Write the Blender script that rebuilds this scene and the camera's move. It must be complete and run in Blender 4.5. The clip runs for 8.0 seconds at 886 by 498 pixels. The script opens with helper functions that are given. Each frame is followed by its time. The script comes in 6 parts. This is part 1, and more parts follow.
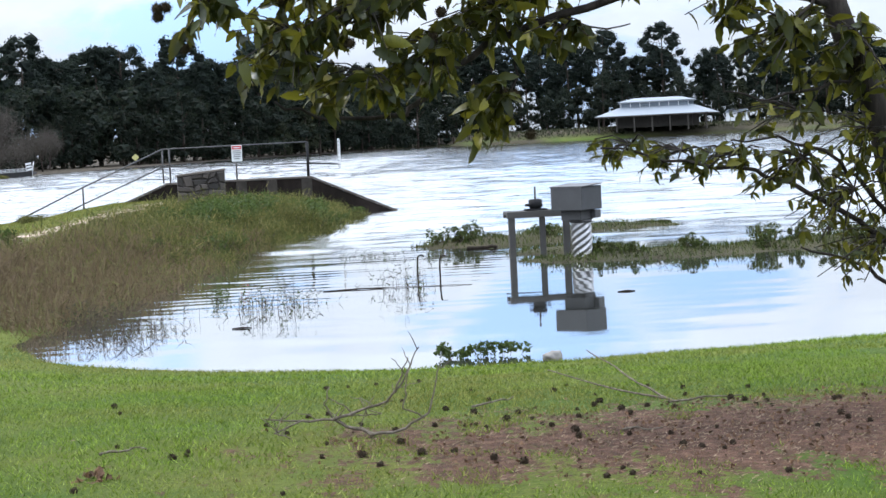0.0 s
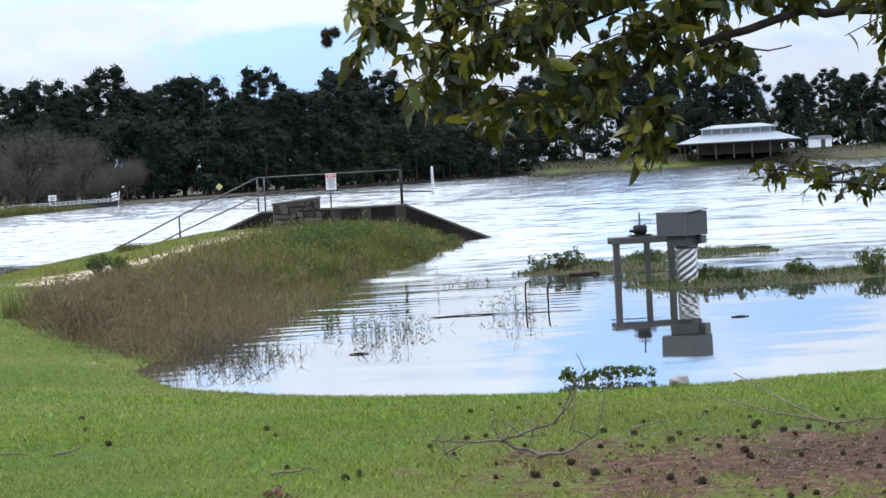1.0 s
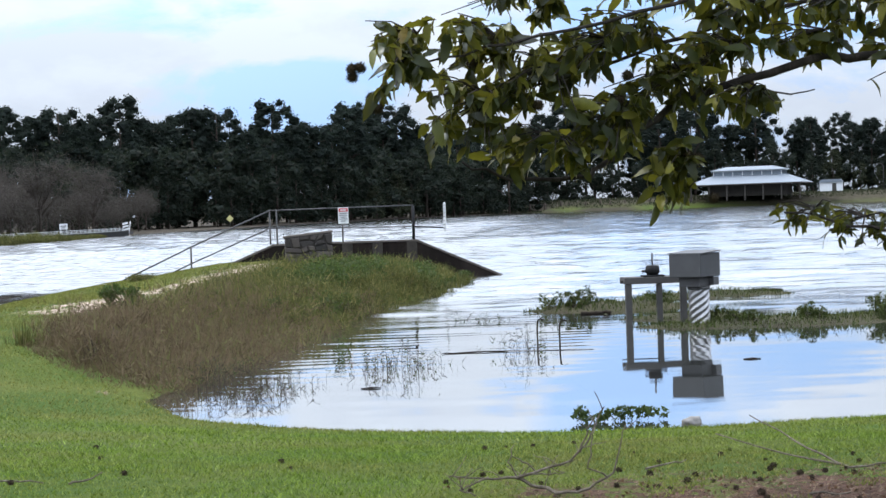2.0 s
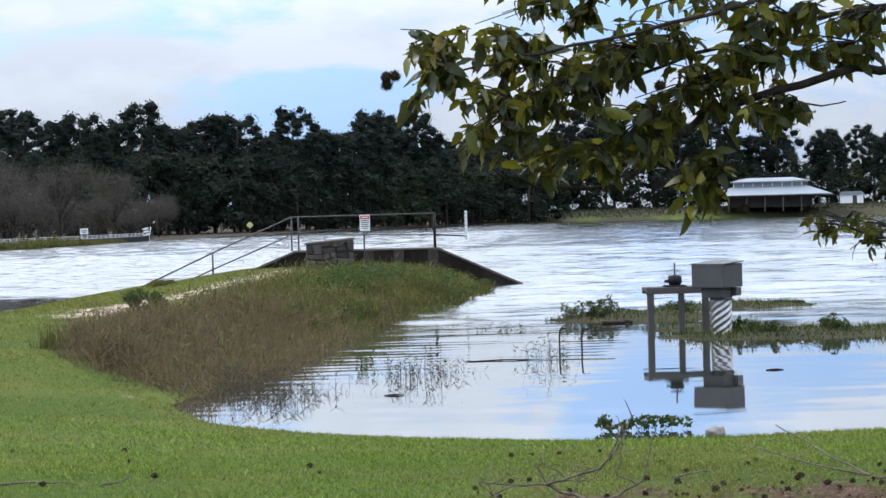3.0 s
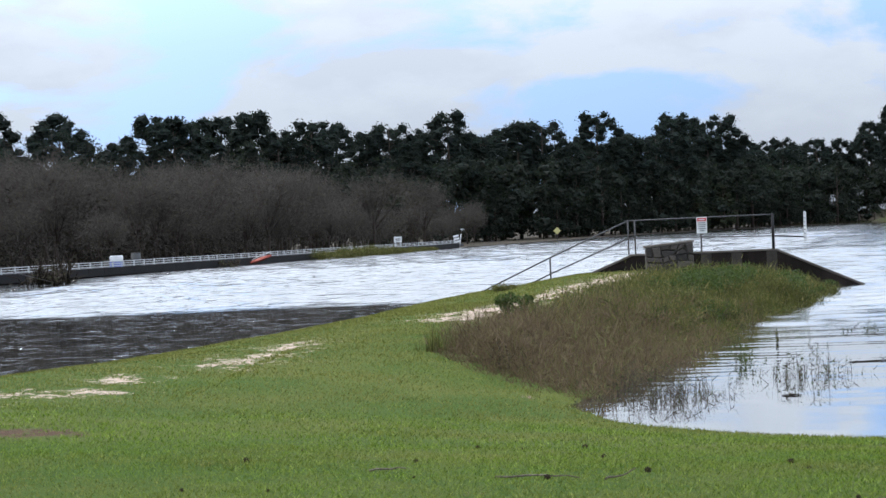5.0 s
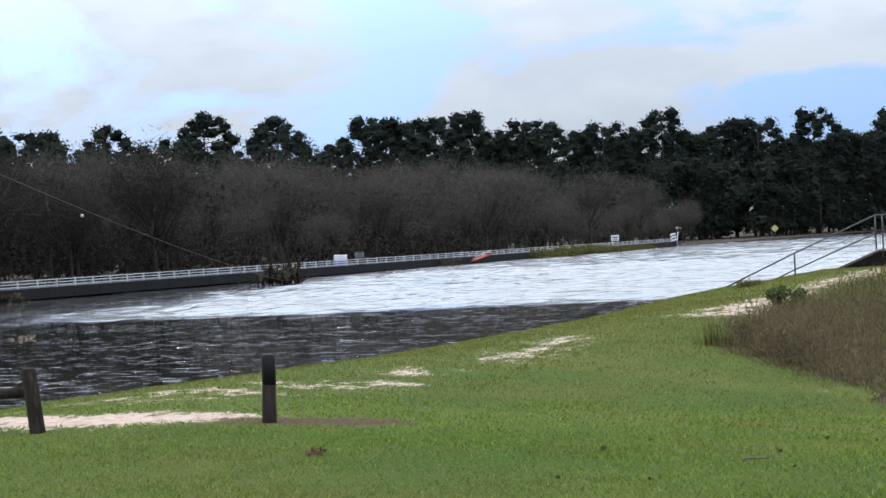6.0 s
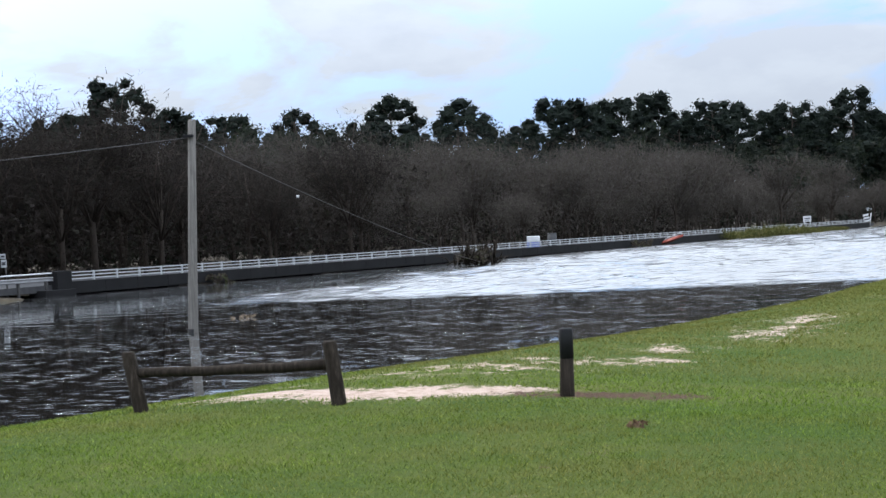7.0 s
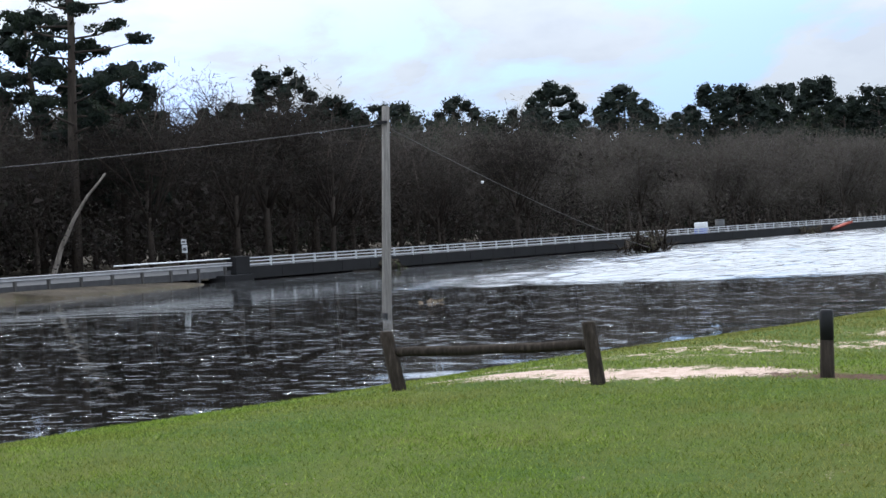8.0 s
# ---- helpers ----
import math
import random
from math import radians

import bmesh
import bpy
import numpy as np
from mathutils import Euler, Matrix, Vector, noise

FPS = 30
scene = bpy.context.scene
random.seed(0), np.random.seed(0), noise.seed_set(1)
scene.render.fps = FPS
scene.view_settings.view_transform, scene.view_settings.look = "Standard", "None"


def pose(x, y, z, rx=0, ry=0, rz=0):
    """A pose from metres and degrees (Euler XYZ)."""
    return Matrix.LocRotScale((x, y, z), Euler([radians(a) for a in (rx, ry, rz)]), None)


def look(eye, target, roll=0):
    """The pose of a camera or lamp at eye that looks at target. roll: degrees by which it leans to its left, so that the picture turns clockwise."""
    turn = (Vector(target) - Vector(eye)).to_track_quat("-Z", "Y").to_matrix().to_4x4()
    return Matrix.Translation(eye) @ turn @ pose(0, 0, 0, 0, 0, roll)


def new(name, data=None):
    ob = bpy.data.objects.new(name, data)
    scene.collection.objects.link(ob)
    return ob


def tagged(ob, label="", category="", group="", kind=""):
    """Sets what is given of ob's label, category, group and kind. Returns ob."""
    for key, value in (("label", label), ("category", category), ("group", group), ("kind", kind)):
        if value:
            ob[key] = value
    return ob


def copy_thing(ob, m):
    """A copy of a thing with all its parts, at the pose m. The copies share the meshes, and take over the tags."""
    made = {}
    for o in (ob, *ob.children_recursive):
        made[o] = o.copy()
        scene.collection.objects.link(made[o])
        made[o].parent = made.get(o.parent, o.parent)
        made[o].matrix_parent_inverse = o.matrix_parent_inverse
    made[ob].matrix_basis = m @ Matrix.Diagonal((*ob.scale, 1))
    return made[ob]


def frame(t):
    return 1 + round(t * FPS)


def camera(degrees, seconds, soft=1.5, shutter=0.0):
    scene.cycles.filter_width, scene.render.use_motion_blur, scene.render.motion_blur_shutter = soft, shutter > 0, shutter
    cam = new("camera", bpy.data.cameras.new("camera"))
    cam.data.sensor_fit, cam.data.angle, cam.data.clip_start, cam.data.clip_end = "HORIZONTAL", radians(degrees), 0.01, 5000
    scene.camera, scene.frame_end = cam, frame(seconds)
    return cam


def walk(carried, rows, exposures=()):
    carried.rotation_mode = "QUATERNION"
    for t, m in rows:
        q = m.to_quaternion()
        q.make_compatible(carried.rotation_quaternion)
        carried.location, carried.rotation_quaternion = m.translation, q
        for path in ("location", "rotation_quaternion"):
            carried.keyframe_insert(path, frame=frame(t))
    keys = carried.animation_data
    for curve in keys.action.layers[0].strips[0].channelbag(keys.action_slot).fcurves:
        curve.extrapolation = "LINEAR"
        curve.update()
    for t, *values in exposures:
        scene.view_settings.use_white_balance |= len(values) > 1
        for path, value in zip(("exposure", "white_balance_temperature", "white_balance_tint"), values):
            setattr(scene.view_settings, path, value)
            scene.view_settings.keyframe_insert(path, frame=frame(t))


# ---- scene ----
import functools

cam = camera(26.9, 8.0)
PATH = [
    (0, (2.661, -1.765, 2.188), (2.912, 0.216, 2.068), -2.8),
    (0.5, (2.371, -1.743, 2.181), (2.565, 0.244, 2.072), -3.2),
    (1, (2.205, -1.775, 2.18), (2.373, 0.216, 2.095), -3.1),
    (1.5, (2.144, -1.798, 2.177), (2.305, 0.195, 2.115), -2.4),
    (1.7, (2.145, -1.797, 2.184), (2.306, 0.196, 2.13), -2.2),
    (2.8, (2.093, -1.846, 2.18), (2.242, 0.148, 2.143), -1.4),
    (3, (2.067, -1.865, 2.181), (2.207, 0.13, 2.145), -1.4),
    (3.5, (1.924, -1.885, 2.174), (2.025, 0.112, 2.138), -1.5),
    (4, (1.695, -1.938, 2.175), (1.725, 0.061, 2.139), -2.0),
    (4.5, (1.368, -2.045, 2.187), (1.299, -0.046, 2.157), -2.4),
    (4.7, (1.203, -2.1, 2.193), (1.087, -0.104, 2.167), -2.5),
    (5.8, (0.056, -1.957, 2.108), (-0.297, 0.012, 2.102), -2.3),
    (6, (-0.121, -1.981, 2.119), (-0.524, -0.022, 2.109), -2.7),
    (6.5, (-0.589, -2.161, 2.113), (-1.103, -0.228, 2.099), -2.8),
    (7, (-1.052, -2.268, 2.102), (-1.643, -0.357, 2.082), -2.8),
    (7.5, (-1.458, -2.478, 2.103), (-2.108, -0.587, 2.081), -2.7),
    (8, (-1.809, -2.773, 2.103), (-2.557, -0.919, 2.077), -2.8),
]
walk(cam, [(t, look(e, a, r)) for t, e, a, r in PATH], [(0, 0.50), (1.0, 0.37), (1.7, 0.32), (3.0, 0.16), (4.7, 0.06), (6.0, -0.02), (8.0, 0.1)])

# ---- light: bright broken cloud, soft sun from the left ----
SUN_AZ, SUN_EL = radians(-62), radians(48)          # azimuth clockwise from +y
world = bpy.data.worlds.new("sky")
scene.world = world
world.use_nodes = True
wt = world.node_tree
wt.nodes.clear()


def wnode(kind, **values):
    n = wt.nodes.new(kind)
    for key, value in values.items():
        n.inputs[key].default_value = value
    return n


w_out = wt.nodes.new("ShaderNodeOutputWorld")
w_bg = wt.nodes.new("ShaderNodeBackground")
w_bg.inputs["Strength"].default_value = 1.0
w_sky = wt.nodes.new("ShaderNodeTexSky")
w_sky.sky_type = "NISHITA"
w_sky.sun_disc = False
w_sky.sun_elevation, w_sky.sun_rotation = SUN_EL, SUN_AZ
w_sky.air_density, w_sky.dust_density, w_sky.ozone_density = 1.0, 0.6, 1.4
w_gain = wt.nodes.new("ShaderNodeVectorMath")
w_gain.operation = "SCALE"
w_gain.inputs["Scale"].default_value = 0.28
wt.links.new(w_sky.outputs[0], w_gain.inputs[0])
w_co = wt.nodes.new("ShaderNodeTexCoord")
w_sep = wt.nodes.new("ShaderNodeSeparateXYZ")
wt.links.new(w_co.outputs["Generated"], w_sep.inputs[0])


def wmath(op, a, b=None, clamp=False):
    n = wt.nodes.new("ShaderNodeMath")
    n.operation, n.use_clamp = op, clamp
    for i, v in enumerate((a, b)):
        if v is None:
            continue
        if isinstance(v, (int, float)):
            n.inputs[i].default_value = v
        else:
            wt.links.new(v, n.inputs[i])
    return n.outputs[0]


# the sky's blue is taken a little above the hazy horizon
w_up = wt.nodes.new("ShaderNodeCombineXYZ")
wt.links.new(w_sep.outputs["X"], w_up.inputs[0])
wt.links.new(w_sep.outputs["Y"], w_up.inputs[1])
wt.links.new(wmath("ADD", wmath("ABSOLUTE", w_sep.outputs["Z"]), 0.5), w_up.inputs[2])
w_norm = wt.nodes.new("ShaderNodeVectorMath")
w_norm.operation = "NORMALIZE"
wt.links.new(w_up.outputs[0], w_norm.inputs[0])
wt.links.new(w_norm.outputs[0], w_sky.inputs["Vector"])
# heaped clouds, wider than high
w_xy = wt.nodes.new("ShaderNodeMapping")
w_xy.inputs["Scale"].default_value = (1.0, 1.0, 2.3)
w_xy.inputs["Location"].default_value = (0.3, 0.1, 0.0)
wt.links.new(w_co.outputs["Generated"], w_xy.inputs["Vector"])
w_noise = wnode("ShaderNodeTexNoise", Scale=7.5, Detail=9.0, Roughness=0.56, Distortion=0.3)
wt.links.new(w_xy.outputs[0], w_noise.inputs["Vector"])
w_ramp = wt.nodes.new("ShaderNodeValToRGB")
w_ramp.color_ramp.elements[0].position, w_ramp.color_ramp.elements[1].position = 0.452, 0.548
# cloud thickens towards the horizon
w_thick = wmath("MULTIPLY", wmath("SUBTRACT", 0.115, wmath("ABSOLUTE", w_sep.outputs["Z"])), 1.0)
w_thick = wmath("MAXIMUM", w_thick, -0.04)
# and closes overhead
w_thick = wmath("ADD", w_thick, wmath("MULTIPLY", wmath("SUBTRACT", wmath("ABSOLUTE", w_sep.outputs["Z"]), 0.10, True), 1.8))
wt.links.new(wmath("ADD", w_noise.outputs[0], w_thick), w_ramp.inputs[0])
w_fine = wnode("ShaderNodeTexNoise", Scale=15.0, Detail=8.0, Roughness=0.55)
wt.links.new(w_xy.outputs[0], w_fine.inputs["Vector"])
w_tone = wt.nodes.new("ShaderNodeValToRGB")
w_tone.color_ramp.elements[0].position, w_tone.color_ramp.elements[1].position = 0.41, 0.555
w_tone.color_ramp.elements[0].color = (0.70, 0.785, 0.925, 1)
w_tone.color_ramp.elements[1].color = (0.76, 0.85, 0.985, 1)
wt.links.new(w_fine.outputs[0], w_tone.inputs[0])
w_mix = wt.nodes.new("ShaderNodeMixRGB")
wt.links.new(w_ramp.outputs[0], w_mix.inputs[0])
w_tint = wt.nodes.new("ShaderNodeMixRGB")
w_tint.blend_type = "MULTIPLY"
w_tint.inputs[0].default_value = 1.0
w_tint.inputs[2].default_value = (1.10, 1.07, 1.0, 1)
wt.links.new(w_gain.outputs[0], w_tint.inputs[1])
wt.links.new(w_tint.outputs[0], w_mix.inputs[1])
wt.links.new(w_tone.outputs[0], w_mix.inputs[2])
wt.links.new(w_mix.outputs[0], w_bg.inputs["Color"])
# a cloudy sky is brighter overhead than at the horizon
w_lift = wmath("MULTIPLY", wmath("MINIMUM", wmath("MAXIMUM", wmath("SUBTRACT", wmath("ABSOLUTE", w_sep.outputs["Z"]), 0.10), 0.0), 0.12), 2.6)
wt.links.new(wmath("ADD", wmath("ADD", 0.65, w_lift), wmath("MULTIPLY", wmath("ABSOLUTE", w_sep.outputs["Z"]), 3.1)), w_bg.inputs["Strength"])
wt.links.new(w_bg.outputs[0], w_out.inputs["Surface"])

sun = new("sun", bpy.data.lights.new("sun", "SUN"))
sun.data.energy, sun.data.angle, sun.data.color = 2.35, radians(5), (1.0, 0.98, 0.95)
sun_from = Vector((math.sin(SUN_AZ) * math.cos(SUN_EL), math.cos(SUN_AZ) * math.cos(SUN_EL), math.sin(SUN_EL)))
sun.matrix_world = look(sun_from * 100, (0, 0, 0))

rng = np.random.default_rng(11)


# ---- materials ----
class Mat:
    """A node material under construction."""

    def __init__(self, name, rough=0.8, metal=0.0):
        self.m = bpy.data.materials.new(name)
        self.m.use_nodes = True
        self.t = self.m.node_tree
        self.b = self.t.nodes["Principled BSDF"]
        self.b.inputs["Roughness"].default_value = rough
        self.b.inputs["Metallic"].default_value = metal
        self.co = self.t.nodes.new("ShaderNodeTexCoord").outputs["Object"]
        self.geo = self.t.nodes.new("ShaderNodeNewGeometry")
        self.pos = self.geo.outputs["Position"]

    def link(self, a, b):
        self.t.links.new(a, b)

    def scaled(self, vec, s):
        n = self.t.nodes.new("ShaderNodeMapping")
        n.inputs["Scale"].default_value = s
        self.link(vec, n.inputs["Vector"])
        return n.outputs[0]

    def noise(self, scale, detail=5.0, rough=0.6, vec=None, stretch=None, distort=0.0):
        n = self.t.nodes.new("ShaderNodeTexNoise")
        n.inputs["Scale"].default_value, n.inputs["Detail"].default_value = scale, detail
        n.inputs["Roughness"].default_value, n.inputs["Distortion"].default_value = rough, distort
        v = vec if vec is not None else self.co
        self.link(self.scaled(v, stretch) if stretch else v, n.inputs["Vector"])
        return n.outputs[0]

    def ramp(self, fac, *stops):
        n = self.t.nodes.new("ShaderNodeValToRGB")
        els = n.color_ramp.elements
        while len(els) < len(stops):
            els.new(0.5)
        for e, (p, c) in zip(els, stops):
            e.position, e.color = p, ((c, c, c, 1) if isinstance(c, (int, float)) else (*c, 1))
        self.link(fac, n.inputs[0])
        return n.outputs[0]

    def mix(self, fac, a, b, mode="MIX"):
        n = self.t.nodes.new("ShaderNodeMixRGB")
        n.blend_type = mode
        for i, v in enumerate((fac, a, b)):
            if isinstance(v, (int, float)):
                n.inputs[i].default_value = v if i == 0 else (v, v, v, 1)
            elif isinstance(v, tuple):
                n.inputs[i].default_value = (*v, 1)
            else:
                self.link(v, n.inputs[i])
        return n.outputs[0]

    def math(self, op, a, b=0.0, clamp=False):
        n = self.t.nodes.new("ShaderNodeMath")
        n.operation, n.use_clamp = op, clamp
        for i, v in enumerate((a, b)):
            if isinstance(v, (int, float)):
                n.inputs[i].default_value = v
            else:
                self.link(v, n.inputs[i])
        return n.outputs[0]

    def attr(self, name):
        n = self.t.nodes.new("ShaderNodeAttribute")
        n.attribute_name = name
        return n.outputs["Fac"]

    def random(self):
        return self.t.nodes.new("ShaderNodeObjectInfo").outputs["Random"]

    def island(self):
        return self.geo.outputs["Random Per Island"]

    def colour(self, c):
        if isinstance(c, tuple):
            self.b.inputs["Base Color"].default_value = (*c, 1)
        else:
            self.link(c, self.b.inputs["Base Color"])
        return self

    def rough(self, r):
        self.link(r, self.b.inputs["Roughness"])
        return self

    def bump(self, h, strength=0.5, distance=0.02):
        n = self.t.nodes.new("ShaderNodeBump")
        n.inputs["Strength"].default_value, n.inputs["Distance"].default_value = strength, distance
        self.link(h, n.inputs["Height"])
        self.link(n.outputs[0], self.b.inputs["Normal"])
        return self

    def see_through(self, colour, amount):
        """Thin foliage: part of the light passes through it."""
        tr = self.t.nodes.new("ShaderNodeBsdfTranslucent")
        if isinstance(colour, tuple):
            tr.inputs["Color"].default_value = (*colour, 1)
        else:
            self.link(colour, tr.inputs["Color"])
        mx = self.t.nodes.new("ShaderNodeMixShader")
        mx.inputs[0].default_value = amount
        self.link(self.b.outputs[0], mx.inputs[1])
        self.link(tr.outputs[0], mx.inputs[2])
        self.link(mx.outputs[0], self.t.nodes["Material Output"].inputs["Surface"])
        return self


def plain(name, colour, rough=0.6, metal=0.0, grain=25.0, vary=0.25, relief=0.15, stain=3.0):
    """A surface of one colour with grain and large stains."""
    m = Mat(name, rough, metal)
    m.b.inputs["Specular IOR Level"].default_value = 0.5 if metal else 0.18
    dark = tuple(c * (1 - vary) for c in colour)
    light = tuple(min(1, c * (1 + vary)) for c in colour)
    big = m.ramp(m.noise(stain, 6, 0.65), (0.3, dark), (0.7, light))
    fine = m.noise(grain, 4, 0.7)
    m.colour(m.mix(m.ramp(fine, (0.3, 0.0), (0.75, 0.45)), big, dark))
    m.bump(fine, relief, 0.01)
    return m.m


def make_ground():
    m = Mat("ground_cover", 0.95)
    m.b.inputs["Specular IOR Level"].default_value = 0.1
    fine, mid, big = m.noise(38, 6, 0.75), m.noise(5, 5, 0.65), m.noise(0.45, 4, 0.6)
    green = m.ramp(fine, (0.28, (0.014, 0.028, 0.004)), (0.55, (0.042, 0.074, 0.009)), (0.8, (0.09, 0.135, 0.02)))
    olive = m.ramp(fine, (0.28, (0.04, 0.044, 0.009)), (0.55, (0.10, 0.102, 0.022)), (0.8, (0.165, 0.15, 0.045)))
    turf = m.mix(m.ramp(m.math("ADD", m.math("MULTIPLY", big, 0.7), m.math("MULTIPLY", mid, 0.3)), (0.42, 0.0), (0.66, 0.8)), green, olive)
    sand = m.ramp(m.noise(9, 8, 0.75), (0.3, (0.22, 0.155, 0.115)), (0.5, (0.40, 0.30, 0.245)), (0.75, (0.54, 0.43, 0.37)))
    soil = m.ramp(m.noise(13, 8, 0.8), (0.28, (0.014, 0.009, 0.007)), (0.48, (0.058, 0.031, 0.020)), (0.66, (0.12, 0.069, 0.049)), (0.84, (0.24, 0.165, 0.125)))
    mud = (0.035, 0.03, 0.02)
    jag = m.math("MULTIPLY", m.math("SUBTRACT", m.noise(3.4, 9, 0.8, stretch=(1.0, 0.45, 1.0)), 0.5), 2.6)
    jag = m.math("ADD", jag, m.math("MULTIPLY", m.math("SUBTRACT", m.noise(17, 4, 0.7), 0.5), 1.3))

    def cut(name):
        return m.ramp(m.math("ADD", m.attr(name), jag), (0.44, 0.0), (0.56, 1.0))

    c = m.mix(cut("sand"), turf, sand)
    c = m.mix(cut("soil"), c, soil)
    c = m.mix(m.ramp(m.attr("wet"), (0.3, 0.0), (0.7, 1.0)), c, mud)
    litter = m.ramp(m.noise(0.8, 7, 0.7), (0.3, (0.018, 0.015, 0.011)), (0.7, (0.06, 0.048, 0.034)))
    c = m.mix(m.attr("litter"), c, litter)
    m.colour(c)
    m.bump(m.math("ADD", fine, m.math("MULTIPLY", mid, 0.8)), 0.7, 0.04)
    return m.m


def make_water():
    """Flood water; the waves themselves are in the mesh, fine ripples here."""
    m = Mat("flood_water", 0.02)
    m.b.inputs["IOR"].default_value = 1.5
    m.b.inputs["Coat Weight"].default_value, m.b.inputs["Coat Roughness"].default_value, m.b.inputs["Coat IOR"].default_value = 0.75, 0.02, 1.6
    dark = m.ramp(m.noise(0.2, 4, 0.6), (0.3, (0.006, 0.006, 0.0055)), (0.7, (0.014, 0.013, 0.012)))
    m.colour(m.mix(m.attr("silt"), dark, (0.026, 0.027, 0.025)))
    chop = m.noise(3.0, 5, 0.62, m.pos, (0.35, 1.0, 1.0), 0.3)
    spark = m.noise(4.8, 3, 0.55, m.pos, (0.45, 1.0, 1.0), 0.5)
    where = m.noise(0.5, 4, 0.6, m.pos, (0.35, 1.0, 1.0))
    spark = m.math("MULTIPLY", m.math("MAXIMUM", m.math("SUBTRACT", spark, 0.575), 0.0), m.ramp(where, (0.47, 0.08), (0.56, 1.0)))
    fine = m.math("ADD", m.math("MULTIPLY", m.math("MULTIPLY", chop, m.attr("chop")), 0.075), m.math("MULTIPLY", m.math("MULTIPLY", spark, m.attr("glint")), 2.8))
    m.bump(fine, 1.0, 1.0)
    m.link(m.b.inputs["Normal"].links[0].from_socket, m.b.inputs["Coat Normal"])
    return m.m


def foliage(name, dark, light, through_c, amount=0.35, rough=0.6, yellow=None):
    m = Mat(name, rough)
    m.b.inputs["Specular IOR Level"].default_value = 0.15
    r = m.island()
    stops = [(0.05, dark), (0.75, light)] + ([(0.97, yellow)] if yellow else [])
    c = m.ramp(r, *stops)
    m.colour(c)
    m.see_through(m.mix(0.6, c, through_c), amount)
    return m.m


def leafy_object(name, dark, light, yellow, through_c, amount):
    """For leaves that are objects of their own."""
    m = Mat(name, 0.42)
    c = m.ramp(m.random(), (0.0, dark), (0.6, light), (0.88, yellow), (1.0, (0.22, 0.15, 0.05)))
    c = m.mix(m.ramp(m.noise(40, 4, 0.7), (0.45, 0.0), (0.75, 0.6)), c, tuple(0.6 * v for v in dark))
    m.colour(c)
    m.see_through(m.mix(0.65, c, through_c), amount)
    return m.m


def bark(name, a, b, c, stretch=(1, 1, 0.15), scale=14):
    m = Mat(name, 0.95)
    m.b.inputs["Specular IOR Level"].default_value = 0.12
    n = m.noise(scale, 7, 0.72, stretch=stretch)
    m.colour(m.mix(m.ramp(m.noise(1.5, 4, 0.6), (0.35, 0.0), (0.7, 0.5)), m.ramp(n, (0.3, a), (0.52, b), (0.75, c)), a))
    m.bump(n, 0.6, 0.02)
    return m.m


def make_concrete():
    m = Mat("stained_shaded_concrete", 0.95)
    m.b.inputs["Specular IOR Level"].default_value = 0.12
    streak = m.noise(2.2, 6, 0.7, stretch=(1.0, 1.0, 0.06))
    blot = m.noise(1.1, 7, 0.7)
    # stains and streaks over a base darkened to carry the wall face's shade
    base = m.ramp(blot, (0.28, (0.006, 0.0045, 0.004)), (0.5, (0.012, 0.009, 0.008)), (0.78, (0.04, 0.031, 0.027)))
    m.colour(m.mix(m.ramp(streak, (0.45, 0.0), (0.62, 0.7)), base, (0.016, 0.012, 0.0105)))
    m.bump(m.noise(30, 5, 0.7), 0.3, 0.01)
    return m.m


def make_corrugated():
    m = Mat("galvanised_pipe", 0.42, 0.85)
    n = m.noise(5, 6, 0.7)
    c = m.ramp(n, (0.3, (0.2, 0.2, 0.205)), (0.7, (0.4, 0.4, 0.41)))
    m.colour(m.mix(m.ramp(m.noise(1.2, 6, 0.7), (0.5, 0.0), (0.7, 0.5)), c, (0.2, 0.16, 0.12)))
    m.bump(m.noise(60, 3, 0.6), 0.1, 0.004)
    return m.m


M_GROUND, M_WATER = make_ground(), make_water()


def make_grass():
    """Lawn blades: each its own green, in drifts of fresher and drier turf."""
    m = Mat("grass_blades", 0.7)
    m.b.inputs["Specular IOR Level"].default_value = 0.06
    fresh = m.ramp(m.island(), (0.05, (0.030, 0.058, 0.006)), (0.6, (0.108, 0.162, 0.018)), (0.86, (0.172, 0.236, 0.036)), (0.98, (0.22, 0.29, 0.07)))
    dry = m.ramp(m.island(), (0.05, (0.045, 0.056, 0.012)), (0.6, (0.13, 0.118, 0.032)), (0.86, (0.19, 0.158, 0.056)), (0.98, (0.25, 0.225, 0.09)))
    patch = m.math("ADD", m.math("MULTIPLY", m.noise(0.35, 3, 0.5, m.pos), 0.6), m.math("MULTIPLY", m.noise(2.0, 5, 0.65, m.pos), 0.4))
    sep = m.t.nodes.new("ShaderNodeSeparateXYZ")
    m.link(m.pos, sep.inputs[0])
    far_off = m.math("MULTIPLY", m.math("DIVIDE", m.math("SUBTRACT", sep.outputs[1], 15.0), 18.0, True), 0.46)
    c = m.mix(m.ramp(m.math("ADD", patch, far_off), (0.44, 0.0), (0.62, 0.9)), fresh, dry)
    m.colour(c)
    m.see_through(m.mix(0.22, c, (0.12, 0.22, 0.016)), 0.34)
    return m.m


